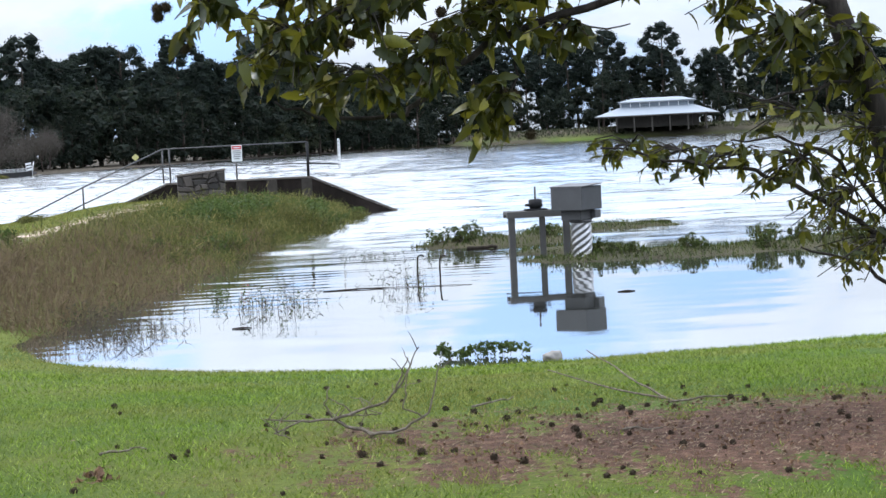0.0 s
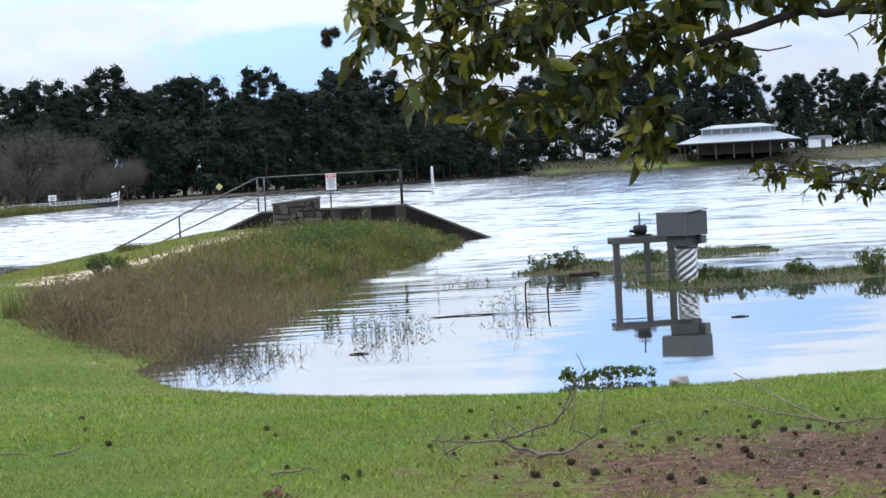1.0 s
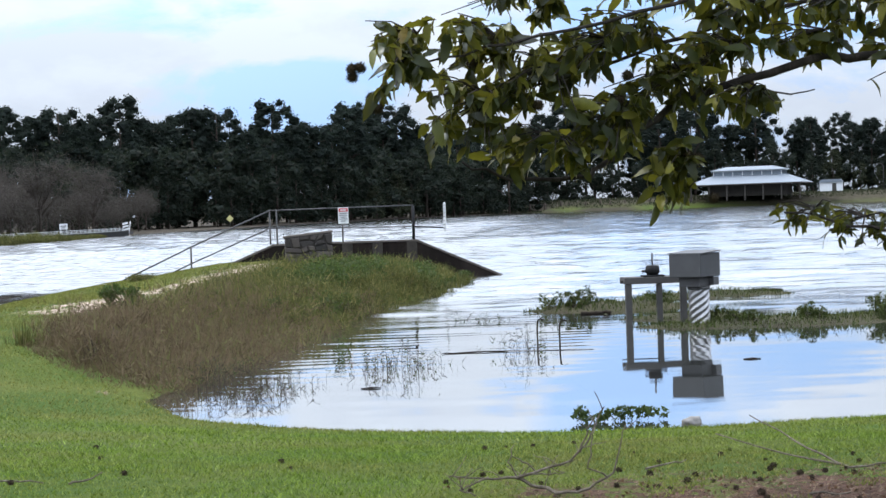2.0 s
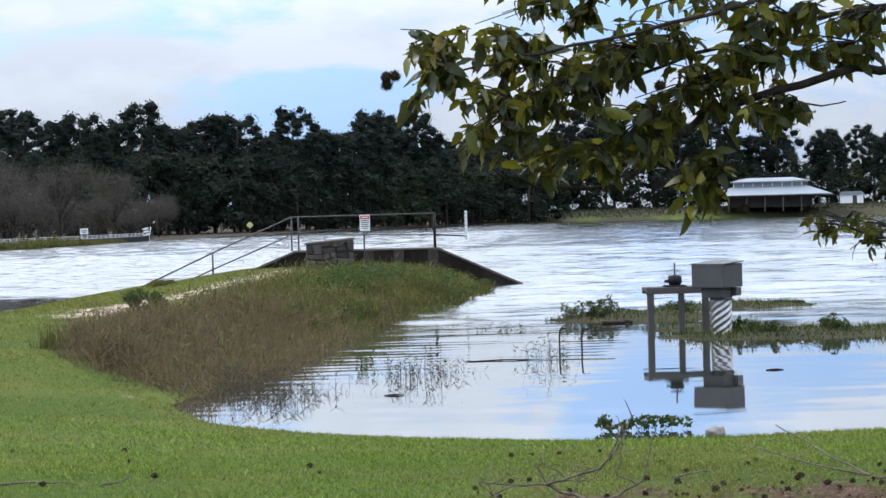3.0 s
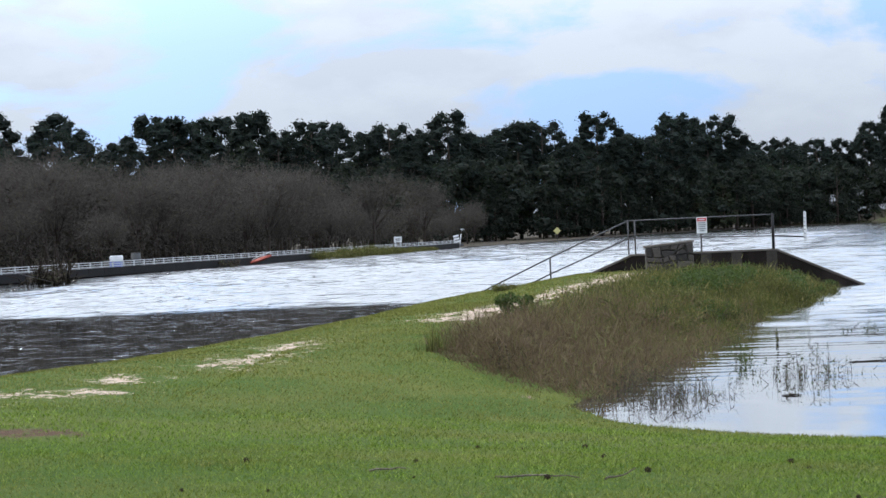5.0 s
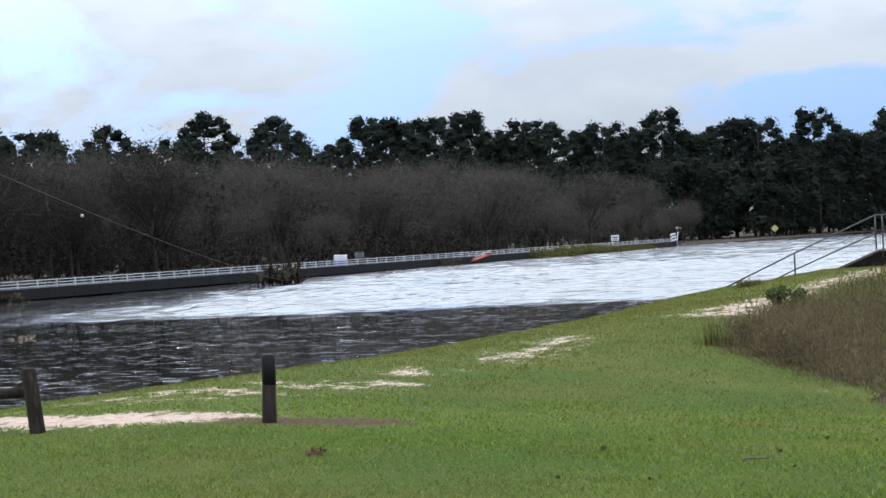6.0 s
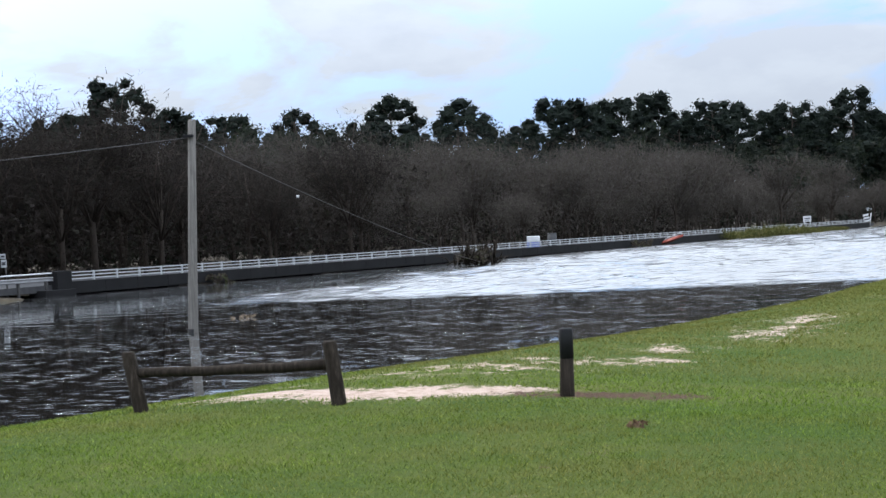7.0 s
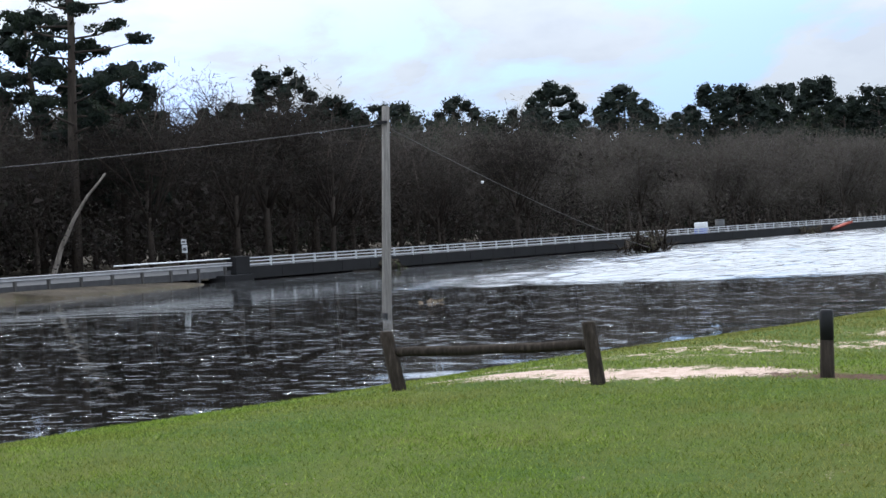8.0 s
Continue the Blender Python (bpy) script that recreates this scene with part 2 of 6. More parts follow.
M_GRASS = make_grass()
M_DRY = foliage("dry_weeds", (0.052, 0.038, 0.022), (0.135, 0.098, 0.060), (0.15, 0.11, 0.06), 0.22, 0.9, (0.105, 0.115, 0.036))
M_WEED = foliage("green_weeds", (0.022, 0.026, 0.008), (0.082, 0.083, 0.025), (0.15, 0.16, 0.04), 0.3, 0.8, (0.18, 0.15, 0.06))
M_ISLET = foliage("islet_weeds", (0.011, 0.017, 0.005), (0.046, 0.062, 0.014), (0.06, 0.085, 0.015), 0.22, 0.8, (0.085, 0.08, 0.03))
M_SHRUB = foliage("shrub_leaves", (0.012, 0.021, 0.006), (0.042, 0.062, 0.016), (0.1, 0.15, 0.03), 0.3, 0.7)
M_STALK = foliage("wet_stalks", (0.02, 0.016, 0.013), (0.075, 0.06, 0.045), (0.08, 0.07, 0.04), 0.1, 0.8, (0.07, 0.09, 0.03))
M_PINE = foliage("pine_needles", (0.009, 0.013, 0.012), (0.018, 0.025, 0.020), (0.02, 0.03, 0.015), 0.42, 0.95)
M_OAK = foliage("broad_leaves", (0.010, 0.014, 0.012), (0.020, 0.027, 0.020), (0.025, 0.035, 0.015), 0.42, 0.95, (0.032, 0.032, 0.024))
M_TWIG = foliage("bare_twigs", (0.025, 0.0215, 0.0195), (0.079, 0.068, 0.061), (0.08, 0.07, 0.06), 0.2, 0.95, (0.056, 0.058, 0.038))
# darker copy of the bare twigs: the near wood's backlit shade as colour
M_TWIGSHADE = foliage("shaded_bare_twigs", (0.009, 0.0072, 0.0065), (0.030, 0.0235, 0.0205), (0.03, 0.025, 0.02), 0.2, 0.95, (0.02, 0.021, 0.014))
M_OLIVE = foliage("olive_leaves", (0.016, 0.02, 0.012), (0.036, 0.042, 0.025), (0.045, 0.05, 0.02), 0.4, 0.95)
M_LEAF = leafy_object("chestnut_leaves", (0.007, 0.011, 0.005), (0.026, 0.036, 0.009), (0.12, 0.125, 0.018), (0.24, 0.22, 0.02), 0.3)
M_LEAFS = foliage("chestnut_leaf_mass", (0.006, 0.010, 0.005), (0.028, 0.037, 0.009), (0.24, 0.22, 0.02), 0.3, 0.4, (0.14, 0.13, 0.022))
M_BARK = bark("chestnut_bark", (0.012, 0.010, 0.009), (0.032, 0.027, 0.023), (0.075, 0.063, 0.055))
M_PINEBARK = bark("pine_bark", (0.02, 0.016, 0.013), (0.05, 0.04, 0.033), (0.09, 0.075, 0.06), scale=3)
M_PALEBARK = bark("pale_bark", (0.08, 0.07, 0.06), (0.17, 0.15, 0.13), (0.27, 0.24, 0.21), scale=3)
M_DEAD = bark("dead_wood", (0.045, 0.036, 0.027), (0.12, 0.10, 0.08), (0.25, 0.22, 0.185), (1, 1, 1), 22)
M_POST = bark("weathered_post", (0.009, 0.007, 0.005), (0.027, 0.021, 0.016), (0.075, 0.06, 0.047), (1, 1, 0.1), 30)
M_POLE = bark("grey_pole", (0.08, 0.075, 0.068), (0.15, 0.14, 0.128), (0.23, 0.215, 0.2), (1, 1, 0.05), 30)
M_BURR = foliage("burr_spines", (0.008, 0.006, 0.0045), (0.034, 0.024, 0.015), (0.05, 0.035, 0.02), 0.1, 0.9)
M_GREENBURR = foliage("green_burr_spines", (0.010, 0.008, 0.005), (0.034, 0.025, 0.013), (0.05, 0.038, 0.015), 0.1, 0.85)
M_STRAW = foliage("straw", (0.06, 0.042, 0.03), (0.2, 0.15, 0.105), (0.3, 0.25, 0.15), 0.1, 0.9)
M_DEADLEAF = foliage("dead_leaves", (0.03, 0.018, 0.012), (0.13, 0.075, 0.045), (0.15, 0.09, 0.04), 0.1, 0.8)
M_CONC = make_concrete()
M_CAP = plain("concrete_cap", (0.10, 0.088, 0.078), 0.9, 0, 40, 0.3)
M_PATCH = plain("patched_concrete", (0.04, 0.034, 0.03), 0.95, 0, 20, 0.45, 0.3, 2.0)
M_MORTAR = plain("dark_mortar", (0.05, 0.045, 0.042), 0.95, 0, 40, 0.3)
M_GALV = plain("galvanised_steel", (0.055, 0.052, 0.05), 0.7, 0.0, 30, 0.2)
M_RAIL = plain("dull_steel_rail", (0.04, 0.04, 0.042), 0.65, 0.1, 30, 0.25)
M_BLACK = plain("black_steel", (0.012, 0.012, 0.013), 0.75, 0.0, 30, 0.3)
M_WHITE = plain("white_paint", (0.56, 0.57, 0.58), 0.55, 0, 20, 0.12)
M_ROOF = plain("white_metal_roof", (0.135, 0.155, 0.18), 0.5, 0.1, 2, 0.08, 0.05, 0.2)
M_BOX = plain("grey_cabinet", (0.052, 0.053, 0.055), 0.6, 0.0, 30, 0.12)
M_DARKBOX = plain("dark_cabinet", (0.05, 0.05, 0.052), 0.6, 0.2, 30, 0.2)
M_PIPE = make_corrugated()
M_BRIDGERAIL = plain("weathered_white_rail", (0.36, 0.37, 0.38), 0.6, 0, 20, 0.15)
M_GUARD = plain("weathered_zinc", (0.22, 0.22, 0.225), 0.6, 0.0, 20, 0.2)
# near-black: the shade on the river side is put into this concrete's colour
M_FASCIA = plain("shaded_bridge_concrete", (0.010, 0.010, 0.0105), 0.9, 0, 6, 0.35, 0.2, 0.6)
M_ASPHALT = plain("asphalt", (0.05, 0.05, 0.052), 0.95, 0, 12, 0.25)
M_RED = plain("sign_red", (0.42, 0.03, 0.03), 0.5)
M_INK = plain("sign_ink", (0.04, 0.04, 0.045), 0.6)
M_YELLOW = plain("sign_yellow", (0.4, 0.37, 0.16), 0.5)
M_ORANGE = plain("orange_hull", (0.24, 0.055, 0.038), 0.5, 0, 12, 0.2)
M_BLUE = plain("blue_drum", (0.16, 0.2, 0.42), 0.5)
M_BRICK = plain("pavilion_dark", (0.05, 0.045, 0.04), 0.9, 0, 3, 0.3)
M_GLASS = plain("clerestory_glass", (0.16, 0.19, 0.22), 0.2, 0, 2, 0.2)
M_ROCKM = plain("wet_rock", (0.16, 0.15, 0.14), 0.7, 0, 18, 0.4, 0.5)


def make_stone():
    m = Mat("field_stone", 0.9)
    c = m.ramp(m.random(), (0.0, (0.014, 0.012, 0.011)), (0.5, (0.034, 0.028, 0.025)), (1.0, (0.075, 0.063, 0.055)))
    n = m.noise(14, 6, 0.7)
    m.colour(m.mix(m.ramp(n, (0.4, 0.0), (0.7, 0.5)), c, (0.028, 0.024, 0.022)))
    m.bump(n, 0.5, 0.02)
    return m.m


M_STONE = make_stone()


# ---- mesh helpers ----
def part(name, bm, material, parent=None, label="", smooth=False):
    me = bpy.data.meshes.new(name)
    bm.to_mesh(me)
    bm.free()
    me.materials.append(material)
    if smooth:
        me.polygons.foreach_set("use_smooth", [True] * len(me.polygons))
    ob = new(name, me)
    if parent is not None:
        ob.parent = parent
    if label:
        tagged(ob, label)
    return ob


def soup(name, verts, faces, material, parent=None):
    """A mesh from arrays of corners and of triangles or quads."""
    verts, faces = np.asarray(verts, np.float32), np.asarray(faces, np.int32)
    me = bpy.data.meshes.new(name)
    k = faces.shape[1]
    me.vertices.add(len(verts))
    me.vertices.foreach_set("co", verts.ravel())
    me.loops.add(faces.size)
    me.loops.foreach_set("vertex_index", faces.ravel())
    me.polygons.add(len(faces))
    me.polygons.foreach_set("loop_start", np.arange(len(faces), dtype=np.int32) * k)
    me.update(calc_edges=True)
    me.materials.append(material)
    ob = new(name, me)
    if parent is not None:
        ob.parent = parent
    return ob


def thing(name, at=(0, 0, 0), label="", category="", group="", kind="", turn=0.0):
    ob = new(name)
    ob.empty_display_size = 0.1
    ob.matrix_world = pose(*at, 0, 0, turn)
    return tagged(ob, label, category, group, kind)


def add_box(bm, lo, hi, bevel=0.0, m=None):
    r = bmesh.ops.create_cube(bm, size=1.0)
    vs = r["verts"]
    lo, hi = Vector(lo), Vector(hi)
    for v in vs:
        v.co = Vector([(lo[i] + hi[i]) / 2 + v.co[i] * (hi[i] - lo[i]) for i in range(3)])
    if bevel:
        es = list({e for v in vs for e in v.link_edges})
        r2 = bmesh.ops.bevel(bm, geom=es, offset=bevel, segments=2, affect="EDGES", profile=0.5)
        vs = list({v for f in r2["faces"] for v in f.verts} | {v for v in vs if v.is_valid})
    if m is not None:
        bmesh.ops.transform(bm, matrix=m, verts=vs)
    return vs


def box(lo, hi, bevel=0.0, m=None):
    bm = bmesh.new()
    add_box(bm, lo, hi, bevel, m)
    return bm


def add_tube(bm, pts, radii, seg=8, cap=True):
    pts = [Vector(p) for p in pts]
    if isinstance(radii, (int, float)):
        radii = [radii] * len(pts)
    rings = []
    side = None
    for i, p in enumerate(pts):
        d = (pts[min(i + 1, len(pts) - 1)] - pts[max(i - 1, 0)]).normalized()
        if side is None:
            side = d.orthogonal().normalized()
        side = (side - d * side.dot(d)).normalized()
        up = d.cross(side)
        rings.append([bm.verts.new(p + (side * math.cos(a) + up * math.sin(a)) * radii[i])
                      for a in (2 * math.pi * k / seg for k in range(seg))])
    for a, b in zip(rings, rings[1:]):
        for k in range(seg):
            f = bm.faces.new((a[k], a[(k + 1) % seg], b[(k + 1) % seg], b[k]))
            f.smooth = True
    if cap:
        bm.faces.new(rings[0][::-1])
        bm.faces.new(rings[-1])


def tube(pts, radii, seg=8):
    bm = bmesh.new()
    add_tube(bm, pts, radii, seg)
    return bm


def bent(pts, wiggle, n, seed):
    """A polyline made finer and uneven, for branches and wires."""
    r = random.Random(seed)
    pts = [Vector(p) for p in pts]
    out = []
    for a, b in zip(pts, pts[1:]):
        for k in range(n):
            out.append(a.lerp(b, k / n) + Vector([r.uniform(-1, 1) * wiggle for _ in range(3)]) * (0 if not out else 1))
    out.append(pts[-1])
    return out


def prism(outline, y0, y1):
    """A plate with its outline in x and z, between two depths."""
    bm = bmesh.new()
    a = [bm.verts.new((x, y0, z)) for x, z in outline]
    b = [bm.verts.new((x, y1, z)) for x, z in outline]
    n = len(outline)
    bm.faces.new(a)
    bm.faces.new(b[::-1])
    for k in range(n):
        bm.faces.new((a[k], b[k], b[(k + 1) % n], a[(k + 1) % n]))
    bmesh.ops.recalc_face_normals(bm, faces=bm.faces)
    return bm


# ---- the lie of the land ----
POND = [(60, 17.4), (14, 16.4), (9.3, 16.0), (8.3, 15.92), (7.1, 15.72), (6.0, 15.58), (5.0, 15.58), (4.1, 15.8), (3.1, 16.25), (2.0, 17.02), (1.45, 17.6), (0.9, 18.4),
        (0.35, 20.3), (0.62, 21.4), (0.99, 23.2), (1.95, 27.9), (2.45, 30.6), (3.3, 35.7), (4.1, 39.6), (5.3, 42.8), (6.5, 49.0), (7.0, 52.0), (7.3, 55.4)]
RIVER = [(0.0, 57.0), (-3.6, 59.0), (-4.35, 56.8), (-5.25, 50.0), (-5.7, 44.5), (-6.0, 40.5), (-6.7, 35.0), (-7.9, 30.5), (-8.5, 28.6), (-9.0, 26.8), (-9.9, 24.2),
         (-10.4, 21.4), (-11.2, 19.4), (-11.7, 17.6), (-12.2, 15.4), (-12.8, 13.6), (-14.4, 8.5), (-18, 0), (-26, -25)]
NEAR = POND + RIVER + [(-26, -60), (60, -60)]


def line_gap(px, py, line, closed=False):
    """The distance of points from a polyline."""
    best = np.full(px.shape, 1e9)
    ends = list(zip(line, line[1:] + line[:1])) if closed else list(zip(line, line[1:]))
    for (ax, ay), (bx, by) in ends:
        dx, dy = bx - ax, by - ay
        t = np.clip(((px - ax) * dx + (py - ay) * dy) / (dx * dx + dy * dy), 0, 1)
        best = np.minimum(best, np.hypot(px - ax - t * dx, py - ay - t * dy))
    return best


def inside(px, py, poly):
    hit = np.zeros(px.shape, bool)
    for (ax, ay), (bx, by) in zip(poly, poly[1:] + poly[:1]):
        cross = (ay > py) != (by > py)
        hit ^= cross & (px < (bx - ax) * (py - ay) / (by - ay + 1e-12) + ax)
    return hit


def bank_x(y):
    """The river edge of the road bridge on the far left bank."""
    return -42 + 0.1664 * (y - 73)


FAR = [(-16.5, 224), (-9, 258), (4, 318), (20, 366), (36, 400), (56, 428), (92, 428), (150, 424), (260, 420), (700, 400)]
LEFT = [(-58, 40), (-45, 45), (-41.9, 58), (-41.2, 68), (-43.5, 73.5), (-49, 76), (-26, 214), (-18, 222)]
FARLAND = LEFT + FAR + [(4000, 400), (4000, 4000), (-4000, 4000), (-4000, -400), (-300, -200), (-120, 10)]


def ripple(px, py, size, seed):
    """Smooth unevenness out of a few waves."""
    r = random.Random(seed)
    s = 0
    for k in range(6):
        a, f, p = r.uniform(0, 6.28), r.uniform(0.6, 1.7) / size, r.uniform(0, 6.28)
        s = s + np.sin((px * math.cos(a) + py * math.sin(a)) * f * 6.28 + p)
    return s / 6


def land(px, py):
    px, py = np.asarray(px, float), np.asarray(py, float)
    dp, dr = line_gap(px, py, POND), line_gap(px, py, RIVER[1:])
    d = np.minimum(dp, dr)
    top = np.interp(py, [0, 14, 20, 26, 32, 40, 46, 53, 57], [0.66, 0.70, 0.66, 0.54, 0.50, 0.56, 0.60, 0.74, 0.74])
    soft = np.interp(py, [10, 20, 26, 32, 42, 50], [2.3, 3.2, 2.4, 1.6, 1.6, 2.1])
    top = top - 0.26 * np.clip((-px - 0.2) / 2.2, 0, 1) * np.clip((py - 36) / 10, 0, 1)
    # the lawn falls gently to the pond and the river, the embankment steeply
    up, ur = np.clip(dp / 8.0, 0, 1), np.clip(dr / np.interp(py, [12, 24], [5.2, 4.5]), 0, 1)
    lawn_z = top * np.minimum(up * (1.35 - 0.35 * up), ur * (1.5 - 0.5 * ur))
    dam = np.clip((py - 17.5) / 6.0, 0, 1)
    dam = np.where(px < -4, np.clip((py - 22) / 7.0, 0, 1), dam)
    z = np.where(inside(px, py, NEAR), lawn_z * (1 - dam) + dam * top * (1 - np.exp(-d / soft)) + 0.012 * ripple(px, py, 2.5, 3), -np.minimum(d * 0.35, 1.4) - 0.01)
    # low weedy islets
    for cx, cy, rx, ry, h in ((8.6, 35.2, 1.9, 0.9, 0.14), (11.4, 38.6, 1.9, 0.8, 0.10), (10.6, 29.4, 2.7, 1.0, 0.08), (14.2, 29.7, 3.0, 1.1, 0.12), (9.3, 31.7, 1.3, 0.7, 0.07)):
        q = ((px - cx) / rx) ** 2 + ((py - cy) / ry) ** 2 + 0.25 * ripple(px, py, 1.1, 5)
        z = np.maximum(z, h * (1.25 - q * 1.25))
    d2 = line_gap(px, py, LEFT + FAR)
    rise = np.where(px > 62, 2.9 * (1 - np.exp(-d2 / 7)), np.interp(py, [90, 150], [0.30, 0.12]) * (1 - np.exp(-d2 / 1.5)) + np.interp(py, [90, 150], [1.6, 0.15]) * (1 - np.exp(-d2 / 120)))
    z = np.where(inside(px, py, FARLAND), rise + 0.15 * ripple(px, py, 30, 7), z)
    return z


def land_at(x, y):
    return float(land(np.array([x]), np.array([y]))[0])


# bare patches: centre, half sizes
SANDS = [(-6.3, 13.1, 1.5, 0.5), (-7.5, 13.45, 0.9, 0.25)]
THIN = [(-6.9, 15.3, 0.8, 0.6), (-6.3, 16.3, 0.9, 0.6), (-5.6, 17.7, 0.8, 0.6), (-5.0, 18.3, 0.7, 0.5), (-4.3, 24.0, 0.75, 1.7), (-4.3, 27.0, 0.6, 1.6), (-5.3, 20.4, 0.5, 0.7), (-8.4, 14.6, 0.7, 0.4)]
TRACK = [(-2.1, 33.2), (-1.5, 38), (-0.9, 42), (0.0, 46.5), (1.1, 50.5), (2.0, 54)]
SOILS = [(5.4, 7.05, 2.1, 1.15), (-4.3, 12.8, 0.8, 0.4), (7.6, 7.4, 1.4, 1.5)]


def blobs(px, py, spots):
    v = np.zeros(np.shape(px))
    for cx, cy, rx, ry in spots:
        q = np.sqrt(((px - cx) / rx) ** 2 + ((py - cy) / ry) ** 2)
        v = np.maximum(v, np.clip(1.05 - 0.55 * q, 0, 1))
    return v


def sandy(px, py):
    w = np.clip(0.61 - line_gap(px, py, TRACK) * 0.28 + 0.14 * ripple(px, py, 2.6, 61), 0, 1)
    thin = 0.56 * blobs(px, py, THIN) + 0.10 * ripple(px, py, 0.9, 62)
    return np.maximum(np.maximum(blobs(px, py, SANDS), w), thin)


WEEDLINE = [(0.15, 20.7), (-1.0, 22.6), (-1.8, 25), (-0.9, 30), (0.3, 38), (1.6, 45), (2.9, 51), (4.4, 55.3)]
WEEDS = WEEDLINE + [(6.4, 54.0)] + [(x + 0.2, y) for x, y in POND[::-1][1:10]] + [(0.45, 20.9)]


def steps(*spans):
    out = []
    for a, b, s in spans:
        out += list(np.arange(a, b, s))
    return np.array(out + [spans[-1][1]])


def build_ground():
    xs = steps((-4000, -600, 400), (-600, -150, 50), (-150, -60, 5), (-60, -17, 2), (-17, 13, 0.2), (13, 24, 1), (24, 180, 6), (180, 700, 60), (700, 4000, 500))
    ys = steps((-400, -40, 60), (-40, 3, 3), (3, 34, 0.2), (34, 58, 0.4), (58, 80, 1.5), (80, 480, 6), (480, 700, 40), (700, 4000, 500))
    gx, gy = np.meshgrid(xs, ys)
    px, py = gx.ravel(), gy.ravel()
    z = land(px, py)
    nx, ny = len(xs), len(ys)
    i = (np.arange(ny - 1)[:, None] * nx + np.arange(nx - 1)[None]).ravel()
    ob = soup("ground", np.c_[px, py, z], np.c_[i, i + 1, i + nx + 1, i + nx], M_GROUND)
    me = ob.data
    me.polygons.foreach_set("use_smooth", np.ones(len(me.polygons), bool))
    for name, v in (("sand", np.where(z > 0, sandy(px, py), 0)), ("soil", np.where((py < 60) & (px < -38) & (py > 20), 0.5, blobs(px, py, SOILS))), ("wet", np.clip(0.5 - z * 14, 0, 1)), ("litter", np.where(inside(px, py, FARLAND), np.clip(line_gap(px, py, LEFT[4:] + FAR) / 1.2 - 0.2, 0, 1) * np.where(px < 56, 1.0, 0.94) + np.where((px < 45) & (py > 74), 1.0, 0.0) * np.where((py < 74) & (px > bank_x(py) - 2.5), 0.8, 1.0), np.where((px > 6.3) & (py > 27.5) & (py < 41.5) & (px < 20), 0.85, 0)))):
        a = me.attributes.new(name, "FLOAT", "POINT")
        a.data.foreach_set("value", v.astype(np.float32))
    return tagged(ob, "mown green lawn and grassy embankment with bare sandy patches", "ground", kind="structure")


build_ground()


def build_water():
    """One sheet: a still pond, a wind-rippled lake, a smooth dark river and its broken fast reach."""
    xs = steps((-4000, -600, 400), (-600, -100, 50), (-100, -50, 4), (-50, 14, 0.6), (14, 40, 1.2), (40, 180, 5), (180, 700, 60), (700, 4000, 500))
    ys = steps((-400, -40, 60), (-40, 8, 3), (8, 60, 0.14), (60, 120, 0.24), (120, 240, 0.5), (240, 450, 1.0), (450, 700, 50), (700, 4000, 500))
    gx, gy = np.meshgrid(xs, ys)
    px, py = gx.ravel(), gy.ravel()
    step = np.interp(py, [8, 59, 61, 119, 121, 239, 241, 450], [0.12, 0.12, 0.22, 0.22, 0.5, 0.5, 1.0, 1.0])
    wx = px + 1.2 * ripple(px, py, 14, 31)
    wy = py + 1.5 * ripple(px, py, 17, 32)
    r = random.Random(8)
    long_w, short_w = np.zeros(px.shape), np.zeros(px.shape)
    for k in range(44):
        lam = 0.5 * (5.5 ** (k / 43))
        a = r.gauss(0, 0.55)
        ph = r.uniform(0, 6.28)
        s = np.sin((wx * math.sin(a) + wy * math.cos(a)) * 6.283 / lam + ph) * lam * np.clip(lam / (4.5 * step) - 0.3, 0, 1)
        if k % 2:
            long_w += s
        else:
            short_w += s
    gust = 0.5 + 0.5 * np.clip(1.6 * ripple(px, py * 2.5, 16, 33), -1, 1)
    side = px - 0.17 * py
    river = np.clip(-(side + 8.0) / 4.0, 0, 1)
    wob = 5.0 * ripple(px, py, 20, 34)
    fast = np.clip((py + wob * 0.5 - 0.35 * np.minimum(px + 22, 0) - 54) / 5, 0, 1)
    lake = np.clip((py + wob * 0.6 - 31) / 14, 0, 1)
    near_ring = np.clip((py - 22 + 2 * (7 - px) * 0.4) / 9, 0, 1) * np.clip((9.5 - px) / 3, 0.15, 1)
    dim = np.clip((px + 30 + 0.10 * (py - 60)) / 9, 0.02, 1)
    steep = river * ((1 - fast) * (0.0002 + 0.0004 * gust ** 3) + fast * (0.010 + 0.008 * gust) * dim) + (1 - river) * (0.00025 + near_ring * 0.0003 + lake * (0.0045 + 0.0035 * gust))
    edge = (px > -60) & (px < 180) & (py > 8) & (py < 450)
    z = np.where(edge, (long_w + short_w) * steep * 0.55, 0)
    ring = sum(np.sin((wx * math.sin(q) + py * math.cos(q)) * 6.283 / lam + lam * 40) * lam for lam, q in ((0.46, 0.1), (0.53, -0.16), (0.62, 0.05), (0.7, 0.22)))
    z = z + np.where(edge, ring * near_ring * (1 - river) * (1 - lake) * (0.0012 + 0.0025 * gust), 0)
    z = np.clip(z, -0.12, 0.12)
    nx, ny = len(xs), len(ys)
    i = (np.arange(ny - 1)[:, None] * nx + np.arange(nx - 1)[None]).ravel()
    ob = soup("water", np.c_[px, py, z], np.c_[i, i + 1, i + nx + 1, i + nx], M_WATER)
    me = ob.data
    me.polygons.foreach_set("use_smooth", np.ones(len(me.polygons), bool))
    gl = me.attributes.new("glint", "FLOAT", "POINT")
    gl.data.foreach_set("value", np.clip(river * (1 - fast) + river * fast * 0.8 * (1.05 - dim), 0, 1).astype(np.float32))
